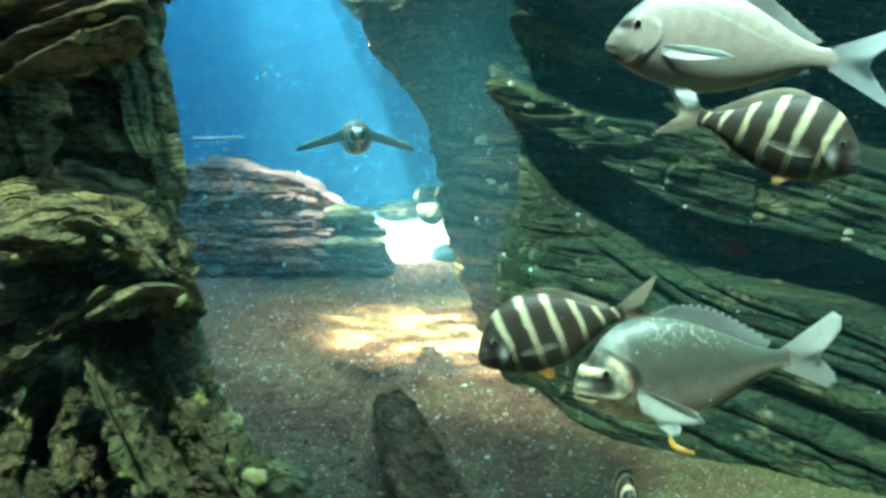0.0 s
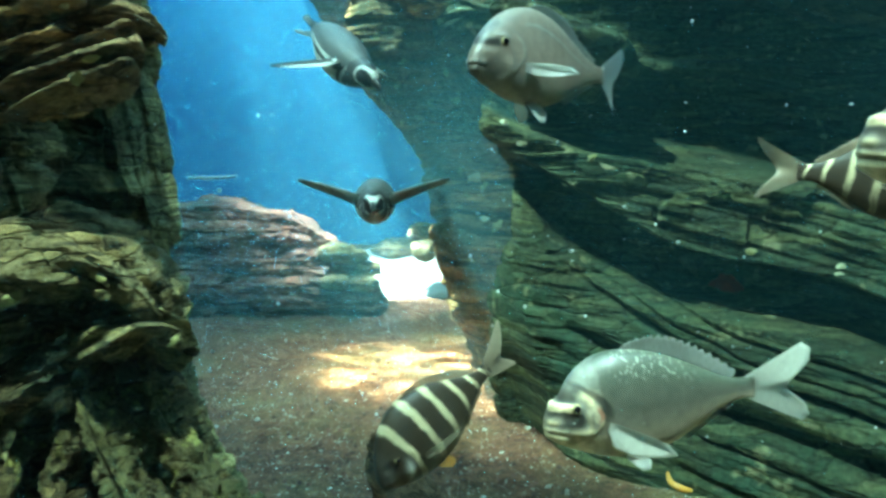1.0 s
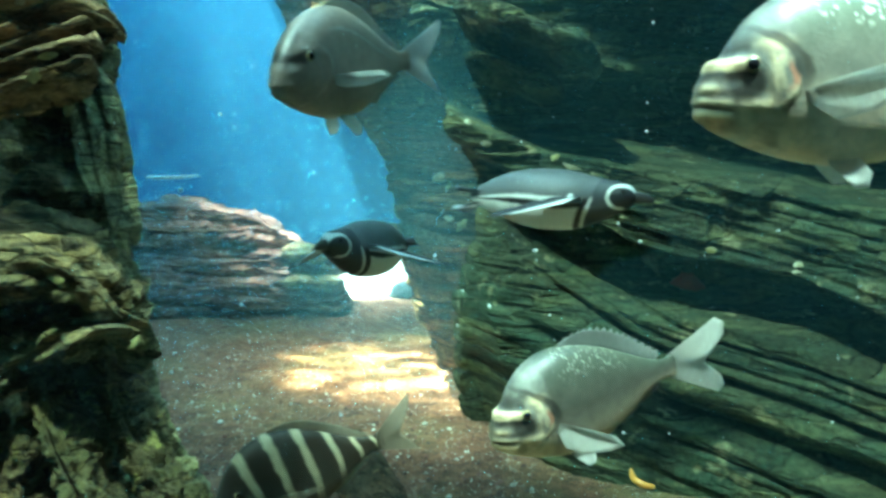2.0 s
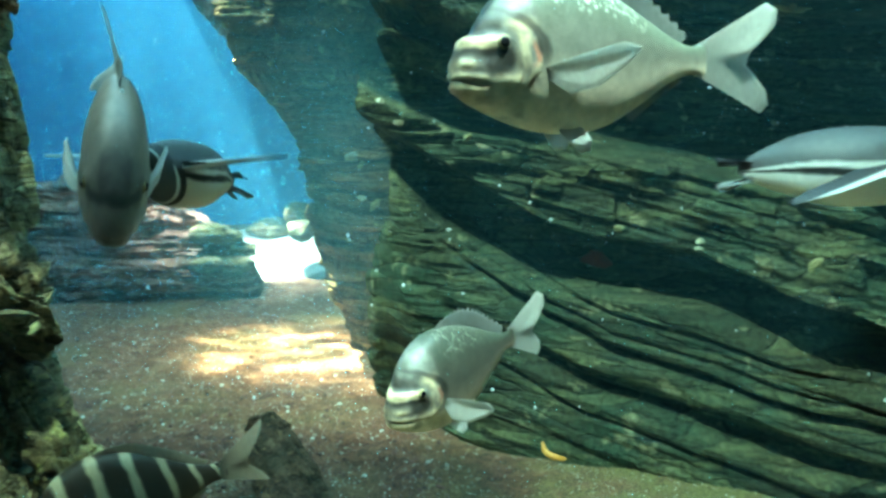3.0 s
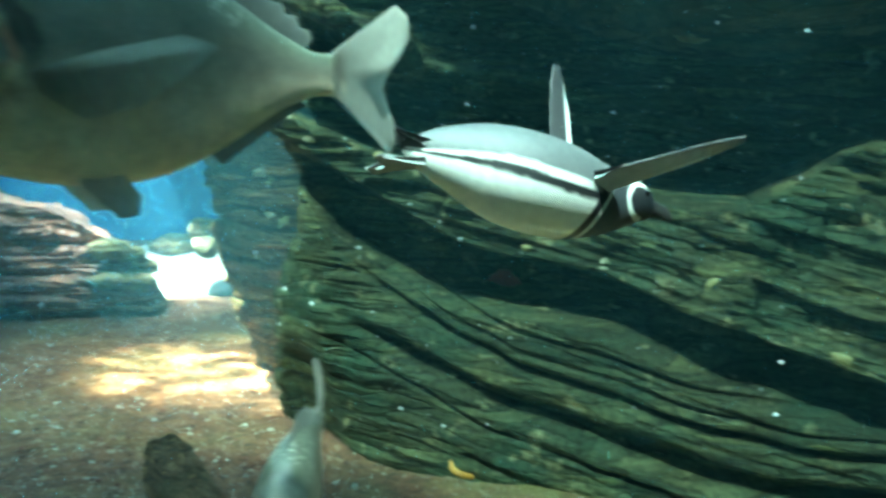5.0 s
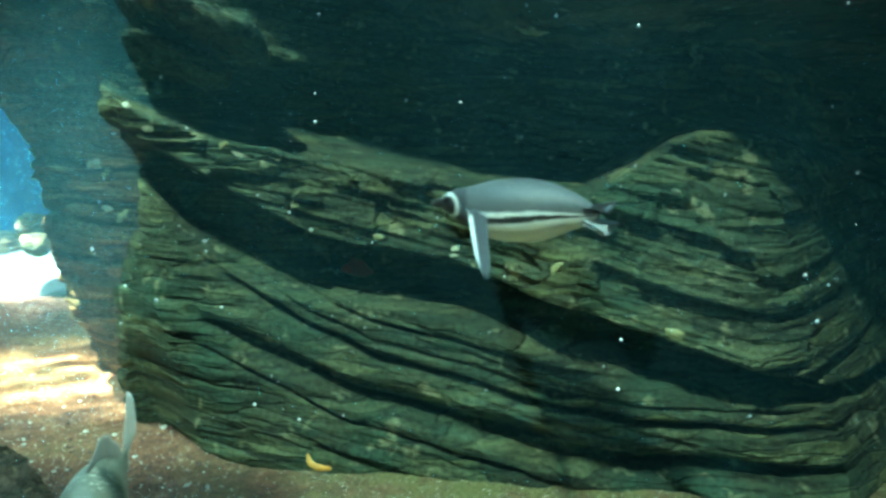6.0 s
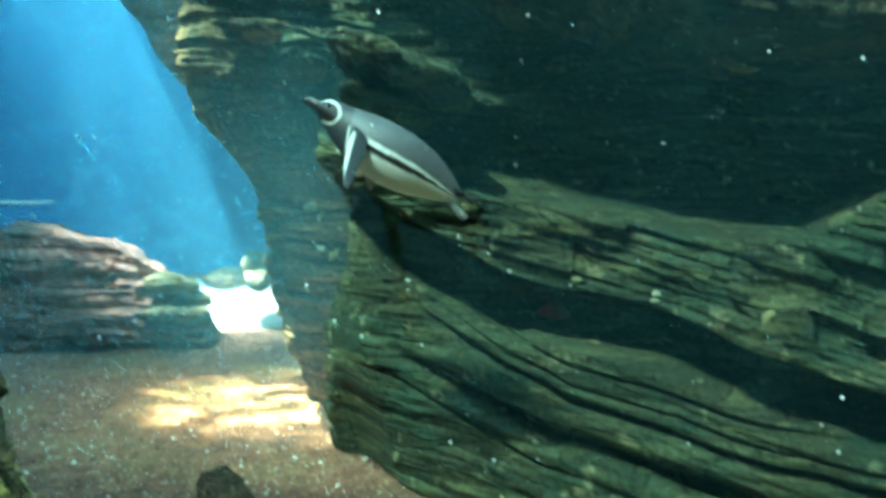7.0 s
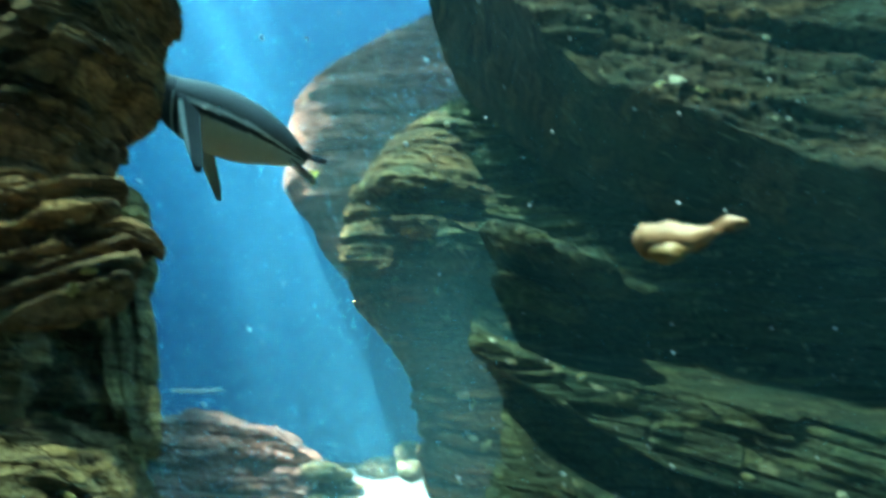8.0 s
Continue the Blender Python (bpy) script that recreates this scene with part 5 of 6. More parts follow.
def build_pale_rock():
    U, V = np.meshgrid(np.linspace(0, 2 * np.pi, 90, endpoint=False), np.linspace(0, 1, 40), indexing="ij")
    rad = (1 + 0.12 * fbm(np.cos(U) * 2, np.sin(U) * 2, 0, 3, 12))
    X = -0.42 + 0.85 * rad * np.cos(U) * V
    Y = 8.15 + 0.75 * rad * np.sin(U) * V
    Z = 0.30 * (Y - 7.45) - 0.10 * sstep(0.85, 1.0, V) * 3 + 0.03 * fbm(X * 5, Y * 5, 0, 4, 13)
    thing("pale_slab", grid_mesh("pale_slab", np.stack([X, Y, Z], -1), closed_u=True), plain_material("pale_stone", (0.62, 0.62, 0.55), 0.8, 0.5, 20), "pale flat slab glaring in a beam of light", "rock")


build_pale_rock()


def build_boulders():
    """Loose blocks round the pale slab, pale where the beam strikes them."""
    rng = np.random.default_rng(21)
    for i, (x, y, z, r, flat) in enumerate(((-0.79, 6.66, 0.55, 0.12, 0.70), (-0.66, 6.72, 0.51, 0.10, 0.60), (-0.81, 6.60, 0.32, 0.13, 0.50), (-0.62, 6.66, 0.30, 0.13, 0.55), (-0.56, 6.80, 0.39, 0.09, 0.80),
                                             (-0.13, 7.20, 0.65, 0.11, 0.90), (-0.10, 7.05, 0.52, 0.11, 0.90), (-0.03, 7.30, 0.57, 0.10, 1.00), (-0.43, 8.70, 0.38, 0.22, 0.45))):
        a, b = np.meshgrid(np.linspace(0, 2 * np.pi, 44, endpoint=False), np.linspace(0, np.pi, 26), indexing="ij")
        X, Y, Zb = np.cos(a) * np.sin(b), np.sin(a) * np.sin(b), np.cos(b)
        d = r * (1 + 0.30 * fbm(X * 1.7 + i * 5, Y * 1.7, Zb * 1.7, 4, 30) + 0.25 * (rock_detail(Zb * r * flat, X * r, Y * r, 0.07, 31 + i) - 0.3))
        me = grid_mesh("boulder", np.stack([1.25 * d * X, d * Y, flat * d * Zb], -1), closed_u=True)
        ob = thing("boulder", me, BLOCK_ROCK, "rough pinkish brown block of rock beside a pale slab", "rock", group="blocks round the pale slab")
        ob.matrix_world = pose(x, y, z, 0, 0, 50 * i)


build_boulders()


def on_rock(az, el):
    """The place and normal on the rocks that lie in a direction from the window."""
    a, e = radians(az), radians(el)
    way = Vector((math.sin(a) * math.cos(e), math.cos(a) * math.cos(e), math.sin(e)))
    best = None
    for ob in bpy.data.objects:
        if ob.name.startswith("rock_") or ob.parent and ob.parent.name == "rock_pillar":
            hit, place, normal, _ = ob.ray_cast(Vector(EYE), way)
            if hit and (best is None or (place - Vector(EYE)).length < (best[0] - Vector(EYE)).length):
                best = (place, normal if normal.dot(way) < 0 else -normal)
    return best or (Vector(EYE) + 3 * way, -way)


def crust_mesh(name, r, high, seed):
    a, b = np.meshgrid(np.linspace(0, 2 * np.pi, 22, endpoint=False), np.linspace(0, 1, 9), indexing="ij")
    rad = r * (1 + 0.45 * vnoise(np.cos(a) * 1.6 + seed * 3.1, np.sin(a) * 1.6, seed * 1.7, seed))
    bump = 1 + 0.4 * vnoise(a * 2, b * 5, 0, seed + 4)
    return grid_mesh(name, np.stack([rad * b * np.cos(a) * 1.3, rad * b * np.sin(a) * 0.75, high * (1 - b ** 2.2) * bump - 0.3 * high * b], -1), closed_u=True)


def stick(ob, az, el, spin=0.0):
    place, normal = on_rock(az, el)
    ob.matrix_world = Matrix.Translation(place) @ normal.to_track_quat("Z", "Y").to_matrix().to_4x4() @ pose(0, 0, 0, 0, 0, spin)
    return ob


def build_crusts():
    # direction on the rock, size, kind
    spots = [(5.8, 1.7, 0.022, 's'),
             (4.6, 3.2, 0.024, 's'),
             (11.6, 0.1, 0.026, 's'),
             (10.5, 0.7, 0.02, 'y'),
             (26.1, -6.1, 0.02, 's'),
             (2.7, -0.7, 0.032, 's'),
             (4.1, -3.9, 0.03, 'y'),
             (3.3, -3.3, 0.028, 's'),
             (20.9, -5.4, 0.018, 'y'),
             (8.7, -1.0, 0.016, 's'),
             (-22.3, -6.5, 0.011, 'y'),
             (-27.0, -7.7, 0.016, 'y'),
             (-17.8, -11.1, 0.011, 'y'),
             (-18.3, -4.9, 0.014, 'y'),
             (-20.0, -15.1, 0.01, 'y'),
             (-13.6, -22.7, 0.02, 'y'),
             (40.9, -2.0, 0.018, 's'),
             (33.2, -7.3, 0.022, 'y'),
             (41.1, -11.4, 0.024, 'y'),
             (19.2, -7.7, 0.05, 'r'),
             (26.0, -6.6, 0.014, 's'),
             (4.8, 9.9, 0.03, 's'),
             (5.9, 8.0, 0.018, 's'),
             (2.6, -0.5, 0.03, 's'),
             (17.3, 20.3, 0.03, 's'),
             (16.2, 20.1, 0.02, 'y'),
             (19.0, 19.5, 0.022, 'y'),
             (23.3, 22.3, 0.012, 's'),
             (23.5, 17.2, 0.012, 's'),
             (25.6, 16.8, 0.014, 'y'),
             (11.4, 24.7, 0.014, 's'),
             (-1.2, 10.7, 0.04, 'y'),
             (0.4, 9.8, 0.035, 'y'),
             (-23.4, 10.1, 0.012, 's'),
             (-22.1, 7.0, 0.012, 'y'),
             (-22.9, 5.7, 0.014, 'y'),
             (1.5, 14.1, 0.02, 's'),
             (1.3, 17.9, 0.02, 's')]
    for i, (az, el, r, kind) in enumerate(spots):
        mat, name, label, cat = {"s": (SHELL, "limpet", "pale cream limpet shell fixed to the rock", "shell"),
                                 "y": (SPONGE, "sponge", "small yellow crust of sponge on the rock", "sponge"),
                                 "r": (ANEMONE, "anemone", "closed dark red anemone in a rock joint", "anemone")}[kind]
        ob = thing(name, crust_mesh(name, r, r * (0.42 if kind != "r" else 0.9), i + 1), mat, label, cat, group="growth on the rocks")
        stick(ob, az, el, 40 * math.sin(i * 2.3))


build_crusts()


def build_starfish():
    a, b = np.meshgrid(np.linspace(0, 2 * np.pi, 80, endpoint=False), np.linspace(0, 1, 12), indexing="ij")
    arm = 0.018 + 0.062 * np.abs(np.cos(a * 2.5)) ** 2.2
    Z = 0.016 * (1 - b ** 2) * (0.5 + 0.5 * np.abs(np.cos(a * 2.5))) + 0.002 * fbm(a * 6, b * 8, 0, 2, 3)
    me = grid_mesh("starfish", np.stack([arm * b * np.cos(a), arm * b * np.sin(a), Z], -1), closed_u=True)
    ob = thing("starfish", me, STAR, "tan five-armed starfish clinging to dark rock", "starfish")
    stick(ob, 31.1, 8.5, 20)


build_starfish()


def build_food():
    base = tagged(new("bait_squid"), "pale sinking squid with a brown middle", "squid")
    part("mantle", tube("mantle", [(-0.06, 0, 0.002), (-0.048, 0, 0), (-0.02, 0.0, -0.004), (0.01, 0, -0.002), (0.03, 0, 0.004)], [0.004, 0.019, 0.021, 0.013, 0.006], 18, 0.25, 3), FLESH, base)
    part("belly", tube("belly", [(-0.045, -0.008, -0.012), (-0.025, -0.010, -0.018), (0.0, -0.006, -0.010)], [0.006, 0.014, 0.006], 14, 0.3, 4), FLESH_BROWN, base, "brown torn belly")
    part("tail", fin("tail", [(0.02, 0, 0.008), (0.02, 0, -0.004)], [(0.045, 0, 0.019), (0.064, 0, 0.012), (0.066, 0, 0.008), (0.05, 0, 0.002)], 13, 6, 0.006), FLESH, base)
    return base


food = build_food()


def build_kelp():
    global strand, scrap
    me = tube("kelp_strand", [(1.29, 2.381, 2.293), (1.368, 2.329, 2.135), (1.403, 2.275, 2.013), (1.499, 2.249, 1.907), (1.742, 2.257, 1.834)], [0.015, 0.018, 0.017, 0.015, 0.012], 14, 0.2, 7)
    strand = thing("kelp_strand", me, KELP, "orange strand of kelp drifting before the overhang", "seaweed")
    scrap = thing("weed_scrap", crust_mesh("weed_scrap", 0.024, 0.02, 77), WEED, "small bright yellow scrap of weed drifting in blue water", "seaweed")
    me = tube("kelp_scrap", [(0.63, 2.218, 0.371), (0.627, 2.18, 0.357), (0.642, 2.151, 0.35), (0.682, 2.156, 0.338)], [0.004, 0.009, 0.010, 0.006], 12, 0.2, 9)
    thing("kelp_scrap", me, KELP, "curled yellow scrap of kelp above the gravel", "seaweed")


build_kelp()


def build_far_streak():
    """A thin pale tube that stands in for a streak of reflected light far off."""
    me = tube("pale_bar", [(-0.36, 0, 0.01), (-0.15, 0, 0.0), (0.12, 0.03, 0.005), (0.36, 0.02, 0.025)], [0.018, 0.026, 0.024, 0.014], 12, 0.2, 6)
    bar = thing("pale_bar", me, plain_material("pale_bar", (0.7, 0.75, 0.75), 0.5), "thin pale tube standing in for a far streak of reflected light", "bar", group="")
    bar.matrix_world = pose(-3.08, 11.50, 1.11)


build_far_streak()


def build_pebbles():
    rng = np.random.default_rng(4)
    n = 5200
    y = 2.2 + 5.2 * rng.random(n) ** 1.4
    x = -0.45 * y + 0.62 * y * rng.random(n) + 0.0
    r = 0.004 + 0.010 * rng.random(n) ** 2.5
    base = np.array([(1, 0, 0), (-1, 0, 0), (0, 1, 0), (0, -1, 0), (0, 0, 0.7), (0, 0, -0.7)], float)
    tri = np.array([(0, 2, 4), (2, 1, 4), (1, 3, 4), (3, 0, 4), (2, 0, 5), (1, 2, 5), (3, 1, 5), (0, 3, 5)])
    V = base[None] * (r[:, None, None] * (0.7 + 0.6 * rng.random((n, 6, 1))))
    a = rng.random(n) * 6.28
    c, s_ = np.cos(a)[:, None], np.sin(a)[:, None]
    V = np.stack([V[..., 0] * c - V[..., 1] * s_, V[..., 0] * s_ + V[..., 1] * c, V[..., 2]], -1)
    V += np.stack([x, y, floor_height(x, y) + 0.3 * r], -1)[:, None]
    F = (tri[None] + 6 * np.arange(n)[:, None, None]).reshape(-1, 3)
    thing("gravel", raw_mesh("gravel", V.reshape(-1, 3), F, False), PEBBLE, "loose reddish and pale pebbles on the tank bed", "gravel", "stuff")


build_pebbles()


def build_specks():
    rng = np.random.default_rng(9)
    n = 420
    az, el, d = np.radians(rng.uniform(-20, 52, n)), np.radians(rng.uniform(-18, 26, n)), rng.uniform(0.9, 2.7, n)
    C = np.stack([d * np.sin(az) * np.cos(el), d * np.cos(az) * np.cos(el), 1.2 + d * np.sin(el)], -1)
    base = np.array([(1, 0, 0), (-1, 0, 0), (0, 1, 0), (0, -1, 0), (0, 0, 1), (0, 0, -1)], float)
    tri = np.array([(0, 2, 4), (2, 1, 4), (1, 3, 4), (3, 0, 4), (2, 0, 5), (1, 2, 5), (3, 1, 5), (0, 3, 5)])
    r = (0.0008 + 0.0034 * rng.random(n) ** 4) * d / 1.6
    V = base[None] * r[:, None, None] * (0.6 + rng.random((n, 6, 1))) + C[:, None]
    F = (tri[None] + 6 * np.arange(n)[:, None, None]).reshape(-1, 3)
    thing("drifting_specks", raw_mesh("drifting_specks", V.reshape(-1, 3), F, True), SPECK, "tiny white specks drifting in the water", "particles", "stuff")


build_specks()

# ------------------------------------------------------------------ what moves
# seconds, place, heading, nose up, lean
# -- ROWS --
SILVER_ROWS = [
    (0, 0.485, 1.356, 1.328, 160.4, 8, 0),
    (0.2, 0.452, 1.383, 1.349, 163, 6, 0),
    (0.5, 0.401, 1.45, 1.362, 178, 5, 0),
    (0.8, 0.294, 1.47, 1.381, 205, 3, 0),
    (1, 0.223, 1.52, 1.38, 222, 2, 0),
    (1.2, 0.179, 1.48, 1.379, 226, 2, 0),
    (1.8, -0.004, 1.36, 1.363, 236, -8, 0),
    (2.3, -0.148, 1.3, 1.369, 250, -16, 0),
    (2.5, -0.22, 1.22, 1.35, 276, -28, 0),
    (2.8, -0.235, 1.16, 1.288, 279, -30, -4),
    (3, -0.241, 1.1, 1.231, 280, -30, -6),
    (3.2, -0.236, 1.04, 1.179, 268, -24, -8),
    (3.5, -0.254, 1.12, 1.15, 246, -26, -6),
    (3.8, -0.253, 0.685, 1.082, 244.2, -24, 0),
    (4, -0.251, 0.585, 1.067, 237.3, -18, 0),
    (4.2, -0.272, 0.493, 1.062, 240.9, -15, 0),
    (4.5, -0.298, 0.439, 1.054, 239.2, -10, 0),
    (5, -0.489, 0.306, 1.035, 258, -5, 0),
    (6, -0.743, 0.199, 0.979, 265, 0, 0),
    (8, -1.541, 0.328, 0.922, 258, 0, 0),
]
ZEBRA_HIGH_ROWS = [
    (0, 0.553, 1.48, 1.199, -20.5, -15, 0),
    (0.2, 0.579, 1.47, 1.193, -21.5, -14, 0),
    (0.5, 0.602, 1.439, 1.188, -20.7, -8, 0),
    (0.8, 0.664, 1.401, 1.189, -17.4, -8, 0),
    (1.0, 0.709, 1.378, 1.182, -17.2, -6, 0),
    (1.2, 0.772, 1.356, 1.187, -19.6, -5, 0),
    (1.8, 1.07, 1.189, 1.172, -32.0, 0, 0),
    (2.5, 1.441, 0.901, 1.17, -53.0, 0, 0),
    (4, 1.738, 0.466, 1.137, -75.0, 0, 0),
    (8, 2.362, 0.417, 1.116, -80.0, 0, 0),
]
ZEBRA_LOW_ROWS = [
    (0, 0.229, 1.491, 0.845, 175.3, -17, 0),
    (0.2, 0.191, 1.481, 0.825, 180.7, -19, 0),
    (0.5, 0.127, 1.465, 0.816, 201.0, -25, 0),
    (0.8, 0.053, 1.426, 0.808, 215.9, -33, 0),
    (1.0, 0.019, 1.402, 0.792, 215.2, -33, 0),
    (1.2, -0.012, 1.363, 0.769, 214.5, -30, 0),
    (1.8, -0.1, 1.297, 0.739, 204.4, -18, 0),
    (2.3, -0.163, 1.256, 0.733, 197.4, -11, 0),
    (2.5, -0.18, 1.235, 0.711, 198.3, -10, 0),
    (2.8, -0.211, 1.217, 0.707, 195.9, -10, 0),
    (3.0, -0.236, 1.211, 0.704, 197.0, -10, 0),
    (3.2, -0.264, 1.203, 0.698, 198.4, -10, 0),
    (3.5, -0.357, 1.171, 0.679, 204.9, -10, 0),
    (4.2, -0.546, 1.072, 0.587, 217.0, -8, 0),
    (6, -0.947, 0.795, 0.543, 240.0, 0, 0),
    (8, -1.279, 0.343, 0.496, 265.0, 0, 0),
]
ZEBRA_SMALL_ROWS = [
    (0, 0.332, 1.413, 0.527, 86.8, 20, 0),
    (0.2, 0.324, 1.415, 0.526, 97.1, 10, 0),
    (0.5, 0.3, 1.406, 0.498, 118.0, 0, 0),
    (1.2, 0.217, 1.369, 0.4, 131.0, 0, 0),
    (4, 0.041, 1.181, 0.277, 148.0, 0, 0),
    (8, 0.0, 1.072, 0.3, 160.0, 0, 0),
]
GILT_LOW_ROWS = [
    (0, 0.467, 1.42, 0.791, 181.8, -6, 0),
    (0.2, 0.45, 1.424, 0.784, 182.5, -6, 0),
    (0.5, 0.458, 1.422, 0.785, 182.1, -6, 0),
    (0.8, 0.439, 1.42, 0.796, 184.8, -6, 0),
    (1, 0.416, 1.417, 0.801, 187.6, -6, 0),
    (1.2, 0.398, 1.415, 0.812, 192.3, -8, 0),
    (1.8, 0.369, 1.401, 0.813, 199.3, -11, 0),
    (2.3, 0.353, 1.411, 0.833, 205.9, -9, 0),
    (2.5, 0.362, 1.52, 0.802, 208, -9, 0),
    (2.8, 0.322, 1.54, 0.789, 218, -10, 0),
    (3, 0.297, 1.55, 0.789, 222, -10, 0),
    (3.2, 0.307, 1.56, 0.786, 219, -12, 0),
    (3.5, 0.304, 1.56, 0.746, 220, -16, 0),
    (3.8, 0.258, 1.55, 0.722, 228, -18, 0),
    (4, 0.24, 1.55, 0.712, 230, -18, 0),
    (4.2, 0.185, 1.54, 0.701, 232, -18, 0),
    (4.5, 0.212, 1.52, 0.69, 234, -20, 0),
    (4.7, 0.23, 1.5, 0.692, 238, -20, 0),
    (5, 0.127, 1.308, 0.717, 252.4, -16, 0),
    (5.2, 0.109, 1.309, 0.715, 257.2, -18, 0),
    (5.7, 0.026, 1.259, 0.713, 258.8, -10, 0),
    (6.3, 0.091, 1.199, 0.707, 251.6, -8, 0),
    (6.5, 0.092, 1.197, 0.701, 251.6, -8, 0),
    (6.9, -0.019, 1.102, 0.511, 263, -30, 0),
    (8, -0.077, 1.098, 0.401, 266, -40, 0),
]
GILT_HIGH_ROWS = [
    (0, 0.894, 0.864, 1.331, 149, 0, 0),
    (0.5, 0.815, 0.874, 1.305, 154, 0, 0),
    (1, 0.678, 0.84, 1.237, 159.1, -2, 0),
    (1.2, 0.648, 0.837, 1.256, 162.3, -2, 0),
    (1.8, 0.557, 0.827, 1.272, 171, -2, 0),
    (2.3, 0.484, 0.825, 1.304, 182.6, -2, 0),
    (2.5, 0.458, 0.828, 1.3, 184, -3, 0),
    (2.8, 0.39, 0.862, 1.303, 193.7, -3, 0),
    (3, 0.368, 0.98, 1.303, 198, -3, 0),
    (3.2, 0.402, 1, 1.309, 210, -4, 0),
    (3.5, 0.298, 1.023, 1.322, 232, -4, 0),
    (3.8, 0.262, 1.02, 1.336, 246, -5, 0),
    (4, 0.253, 0.98, 1.332, 243, -8, 0),
    (4.2, 0.214, 0.904, 1.315, 250.3, -2, 0),
    (4.5, 0.128, 0.751, 1.303, 247.4, -3, 0),
    (4.7, 0.058, 0.681, 1.291, 233.1, -4, 0),
    (4.8, 0.028, 0.674, 1.286, 221.6, -4, 0),
    (5, -0.015, 0.666, 1.27, 209.3, -3, 0),
    (5.2, -0.043, 0.654, 1.28, 206.8, -3, 0),
    (5.5, -0.169, 0.678, 1.249, 212, 0, 0),
    (6, -0.491, 0.629, 1.256, 228, 0, 0),
    (6.6, -0.778, 0.449, 1.263, 245, 0, 0),
    (8, -1.277, 0.225, 1.291, 260, 0, 0),
]
PENGUIN_NEAR_ROWS = [
    (0, -0.474, 4.575, 1.175, 277.9, 2, 0),
    (0.2, -0.491, 4.373, 1.186, 278.4, -2, 0),
    (0.5, -0.432, 4.077, 1.128, 276.0, -5, 0),
    (0.8, -0.351, 3.783, 1.122, 273.3, -4, 0),
    (1.0, -0.264, 3.588, 1.073, 272.2, -4, 0),
    (1.2, -0.188, 3.291, 1.055, 265.3, -4, 0),
    (1.8, -0.112, 2.887, 0.948, 247.2, 2, 0),
    (2.3, -0.142, 2.484, 0.953, 237.3, 12, -6),
    (2.5, -0.194, 2.385, 1.021, 242.7, 14, -8),
    (2.8, -0.291, 2.33, 1.102, 247.1, 12, -6),
    (3.0, -0.354, 2.373, 1.137, 246.5, 8, 0),
    (3.2, -0.323, 2.277, 1.19, 278.1, 5, 12),
    (3.5, -0.319, 2.177, 1.212, 313.3, 2, 12),
    (3.8, -0.216, 2.089, 1.202, 327.9, -3, 8),
    (4.0, -0.129, 1.996, 1.213, 331.7, -2, 4),
    (4.2, 0.032, 1.9, 1.221, 345.0, -3, 0),
    (4.5, 0.208, 1.506, 1.19, 350.1, -6, -8),
    (4.7, 0.344, 1.419, 1.204, 348.4, -5, -12),
    (4.8, 0.423, 1.418, 1.205, 349.4, -5, -12),
    (5.0, 0.581, 1.469, 1.176, 364.4, -12, -10),
    (5.2, 0.772, 1.57, 1.149, 378.8, -12, -8),
    (5.5, 1.07, 1.747, 1.128, 410.5, -3, -15),
    (5.8, 1.279, 1.969, 1.097, 451.0, 0, -15),
    (6.05, 1.191, 2.193, 1.047, 486.5, 2, -8),
    (6.3, 0.965, 2.408, 1.032, 508.2, 10, 0),
    (6.5, 0.775, 2.48, 1.096, 516.6, 20, 0),
    (6.7, 0.635, 2.521, 1.188, 519.9, 28, 0),
    (6.9, 0.44, 2.561, 1.297, 524.2, 32, 0),
    (7.1, 0.256, 2.579, 1.406, 528.3, 33, 0),
    (7.4, -0.045, 2.516, 1.613, 537.0, 29, 0),
    (7.7, -0.286, 2.416, 1.775, 542.7, 29, 0),
    (8.0, -0.592, 2.26, 1.937, 544.7, 25, 0),
]
PENGUIN_FAR_ROWS = [
    (0, -0.875, 4.116, 2.486, 312.0, -15, 0),
    (0.5, -0.675, 3.71, 2.195, 310.3, -20, 0),
    (0.8, -0.521, 3.511, 1.802, 308.4, -26, 0),
    (1.0, -0.363, 3.35, 1.653, 308.2, -30, 0),
    (1.2, -0.225, 3.077, 1.499, 308.2, -26, 0),
    (1.6, 0.14, 2.796, 1.22, 322.1, -12, 0),
    (2.0, 0.475, 2.555, 1.112, 334.5, 0, 0),
    (2.3, 0.697, 2.399, 1.093, 343.8, 5, 0),
    (2.5, 0.871, 2.235, 1.109, 340.7, 5, 0),
    (2.8, 1.149, 1.933, 1.132, 331.3, 4, 0),
    (3.0, 1.275, 1.792, 1.161, 326.6, 4, 0),
    (3.2, 1.39, 1.705, 1.197, 322.8, 4, 0),
    (4.0, 1.928, 1.252, 1.28, 308.0, 2, 0),
    (5.5, 2.262, 0.399, 1.32, 285.0, 0, 0),
    (8, 3.165, 0.445, 1.367, 288.0, 0, 0),
]
SCRAP_ROWS = [
    (0, -0.451, 3.000, 2.166, 20, 60, 0),
    (7.2, -0.401, 3.000, 1.916, 20, 60, 0),
    (7.5, -0.416, 3.000, 1.960, 20, 60, 0),
    (8, -0.422, 3.000, 1.961, 20, 60, 0),
]
FOOD_ROWS = [
    (0, 0.21, 0.842, 1.586, -4.0, 4, 0),
    (6.3, 0.216, 0.866, 1.525, -4.0, 4, 0),
    (7.4, 0.267, 0.879, 1.44, -8.9, 4, 0),
    (7.7, 0.273, 0.885, 1.41, -9.1, 4, 0),
    (8.0, 0.285, 0.891, 1.366, -9.7, 4, 0),
]
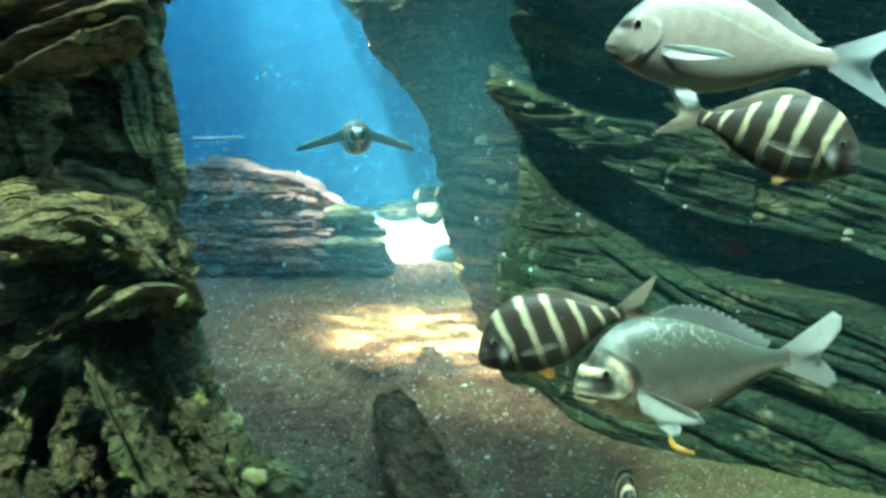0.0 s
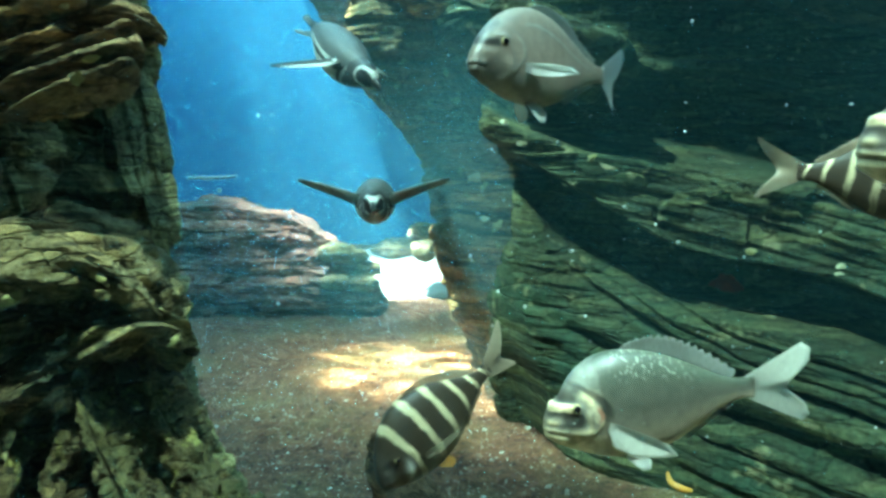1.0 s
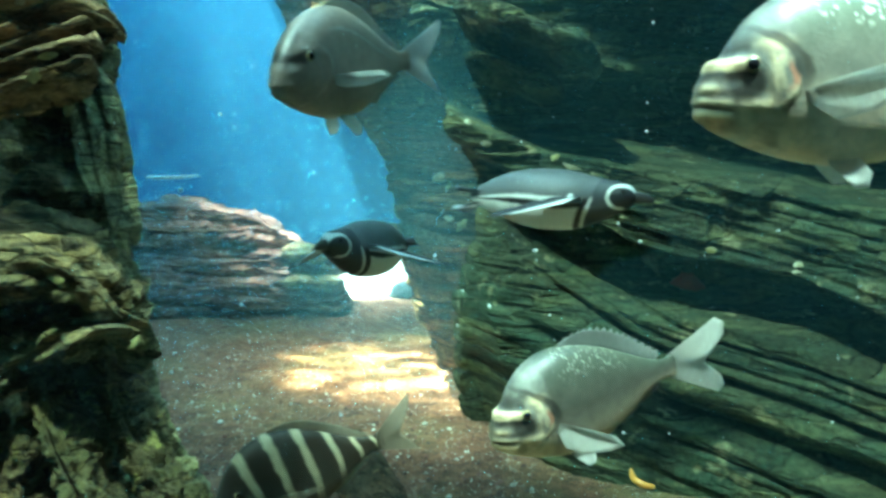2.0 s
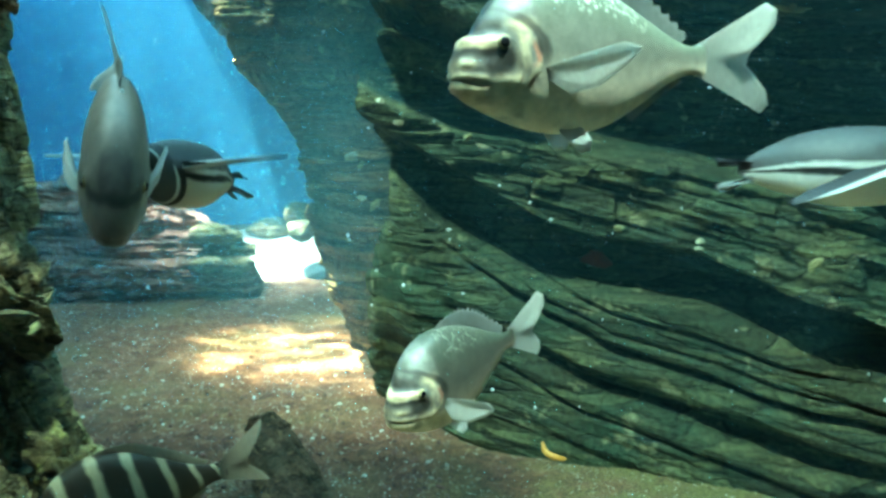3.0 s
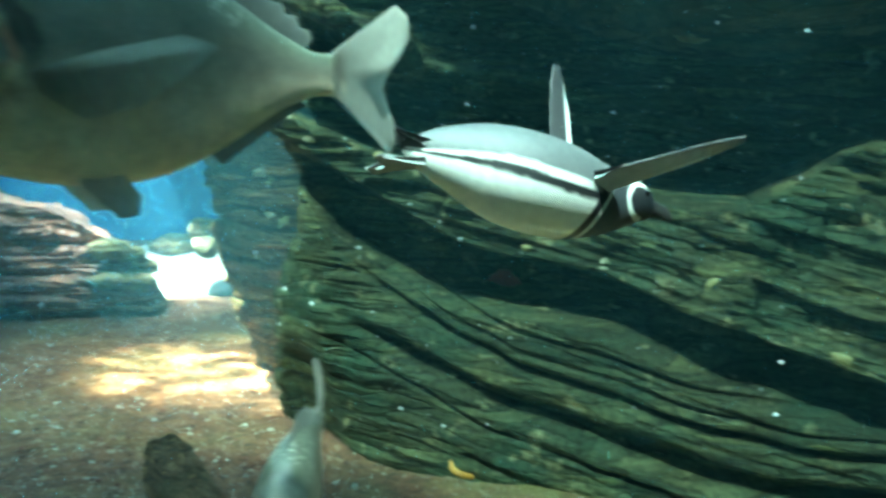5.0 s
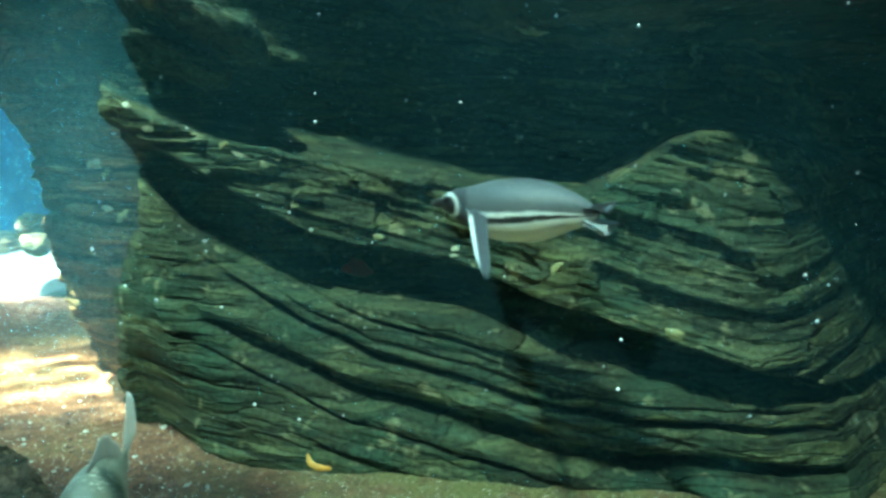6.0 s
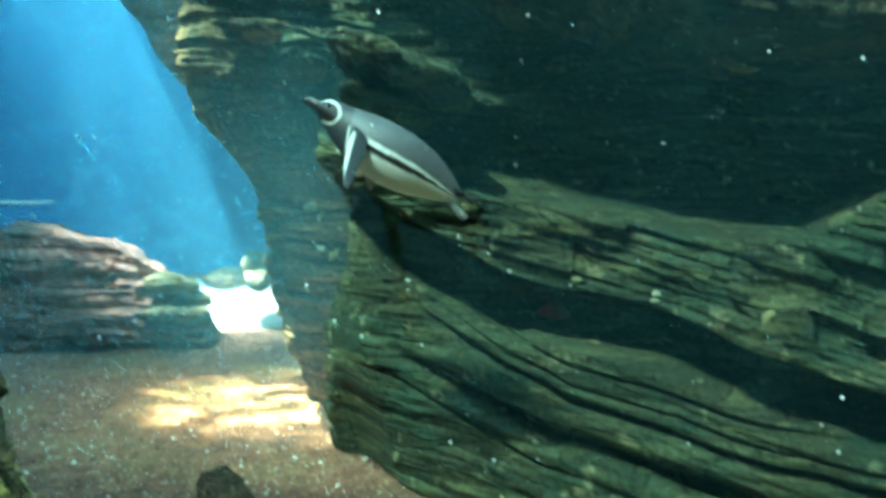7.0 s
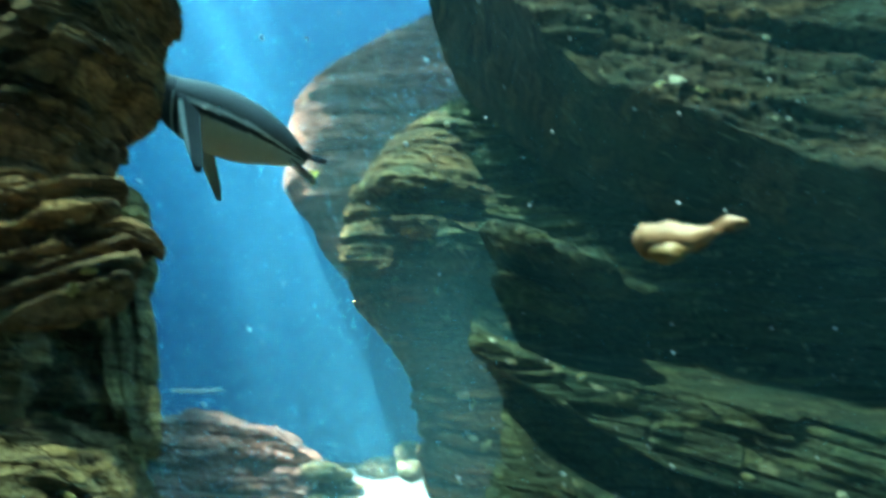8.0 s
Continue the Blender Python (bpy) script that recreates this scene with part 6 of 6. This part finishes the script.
# -- end ROWS --


def swim(ob, rows):
    walk(ob, [(t, pose(x, y, z, lean, -up, heading)) for t, x, y, z, heading, up, lean in rows])


def wag(tail, beat, swing, start):
    """The tail fin beats to and fro at the end of the body."""
    p = tail.location.copy()
    rows, t, i = [], 0.0, 0
    while t < 8.0:
        rows.append((t, pose(*p, 0, 0, swing * math.sin(start + i * math.pi / 2))))
        t, i = t + beat / 4, i + 1
    rows.append((8.0, pose(*p, 0, 0, swing * math.sin(start + i * math.pi / 2))))
    walk(tail, rows)


def bend(tail, rows):
    """The tail fin turned to one side or the other: seconds, degrees."""
    p = tail.location.copy()
    walk(tail, [(t, pose(*p, 0, 0, turn)) for t, turn in rows])


def flap(flippers, left, right):
    """Flipper strokes: seconds, how far a flipper is raised, swept back and twisted."""
    for f, sgn, rows in zip(flippers, (1, -1), (left, right)):
        p = f.location.copy()
        walk(f, [(t, pose(*p, sgn * up, 0, 0) @ pose(0, 0, 0, 0, 0, sgn * back) @ pose(0, 0, 0, 0, -twist[0] if twist else 0, 0)) for t, up, back, *twist in rows])


START_FLAPS = [(0.0, -12, 5, 60), (0.2, -18, 5, 60), (0.5, 10, 0, 60), (0.8, -25, 5, 55), (1.0, 24, 0, 55), (1.2, -20, 5, 50), (1.7, 20, 10)]
END_FLAPS = [(5.2, -60, 0), (5.6, 30, 20), (6.0, -40, 25), (6.3, -40, 15), (6.7, -36, 12), (7.4, -36, 10), (8.0, -62, 30)]
NEAR_LEFT = START_FLAPS + [(2.1, -20, 40), (2.5, -8, 64), (2.8, -4, 55), (3.0, 8, 10), (3.2, 25, 0), (3.5, 15, 10), (3.8, -10, 30), (4.0, -5, 40), (4.2, -20, 45), (4.5, -10, 70), (4.7, -35, 30), (4.8, -10, 10),
                           (4.9, 50, 0), (5.0, 84, 2), (5.1, 20, 0)] + END_FLAPS
NEAR_RIGHT = START_FLAPS + [(2.1, -35, 10), (2.5, -40, 10), (2.8, -30, 5), (3.0, 5, 5), (3.2, 25, 0), (3.5, 15, 10), (3.8, -46, 48), (4.0, -62, 52), (4.2, -76, 45), (4.5, -10, 70), (4.7, -55, 15), (4.8, -50, 0),
                            (4.9, 10, -30), (5.0, 30, -50), (5.1, 0, -30)] + END_FLAPS
FAR_FLAPS = [(0.0, -20, 20), (0.5, 25, 10), (0.8, 15, 0), (1.0, -25, 25), (1.2, 15, 10), (1.7, 20, 20), (2.1, -35, 55), (2.5, -40, 55), (3.2, -40, 55), (5.0, 10, 30), (8.0, -20, 30)]


def motions():
    swim(silver_fish, SILVER_ROWS)
    swim(zebra_high, ZEBRA_HIGH_ROWS)
    swim(zebra_low, ZEBRA_LOW_ROWS)
    swim(zebra_small, ZEBRA_SMALL_ROWS)
    swim(gilt_low, GILT_LOW_ROWS)
    swim(gilt_high, GILT_HIGH_ROWS)
    swim(penguin_near, PENGUIN_NEAR_ROWS)
    swim(penguin_far, PENGUIN_FAR_ROWS)
    swim(food, FOOD_ROWS)
    swim(scrap, SCRAP_ROWS)
    walk(strand, [(0.0, pose(0, 0, 0)), (7.45, pose(0, 0, 0)), (8.0, pose(0.22, 0, 0.03))])
    bend(silver_tail, [(0.0, 0), (0.5, -10), (1.0, 18), (1.8, -12), (2.5, 6), (3.1, 20), (3.5, 38), (4.0, 42), (4.5, 18), (5.2, -8), (6.5, 10), (8.0, 0)])
    wag(zebra_high_tail, 0.9, 18, 1.5)
    wag(zebra_low_tail, 0.9, 20, 0.0)
    wag(zebra_small_tail, 0.7, 20, 0.8)
    wag(gilt_low_tail, 1.2, 18, 0.4)
    bend(gilt_high_tail, [(0.0, 15), (0.6, -18), (1.2, 12), (1.8, -12), (2.5, 8), (3.0, -20), (3.5, -42), (4.0, -36), (4.3, -12), (4.6, -18), (5.0, 14), (5.5, -16), (6.2, 14), (7.0, -14), (8.0, 10)])
    flap(near_flippers, NEAR_LEFT, NEAR_RIGHT)
    flap(far_flippers, FAR_FLAPS, FAR_FLAPS)


motions()
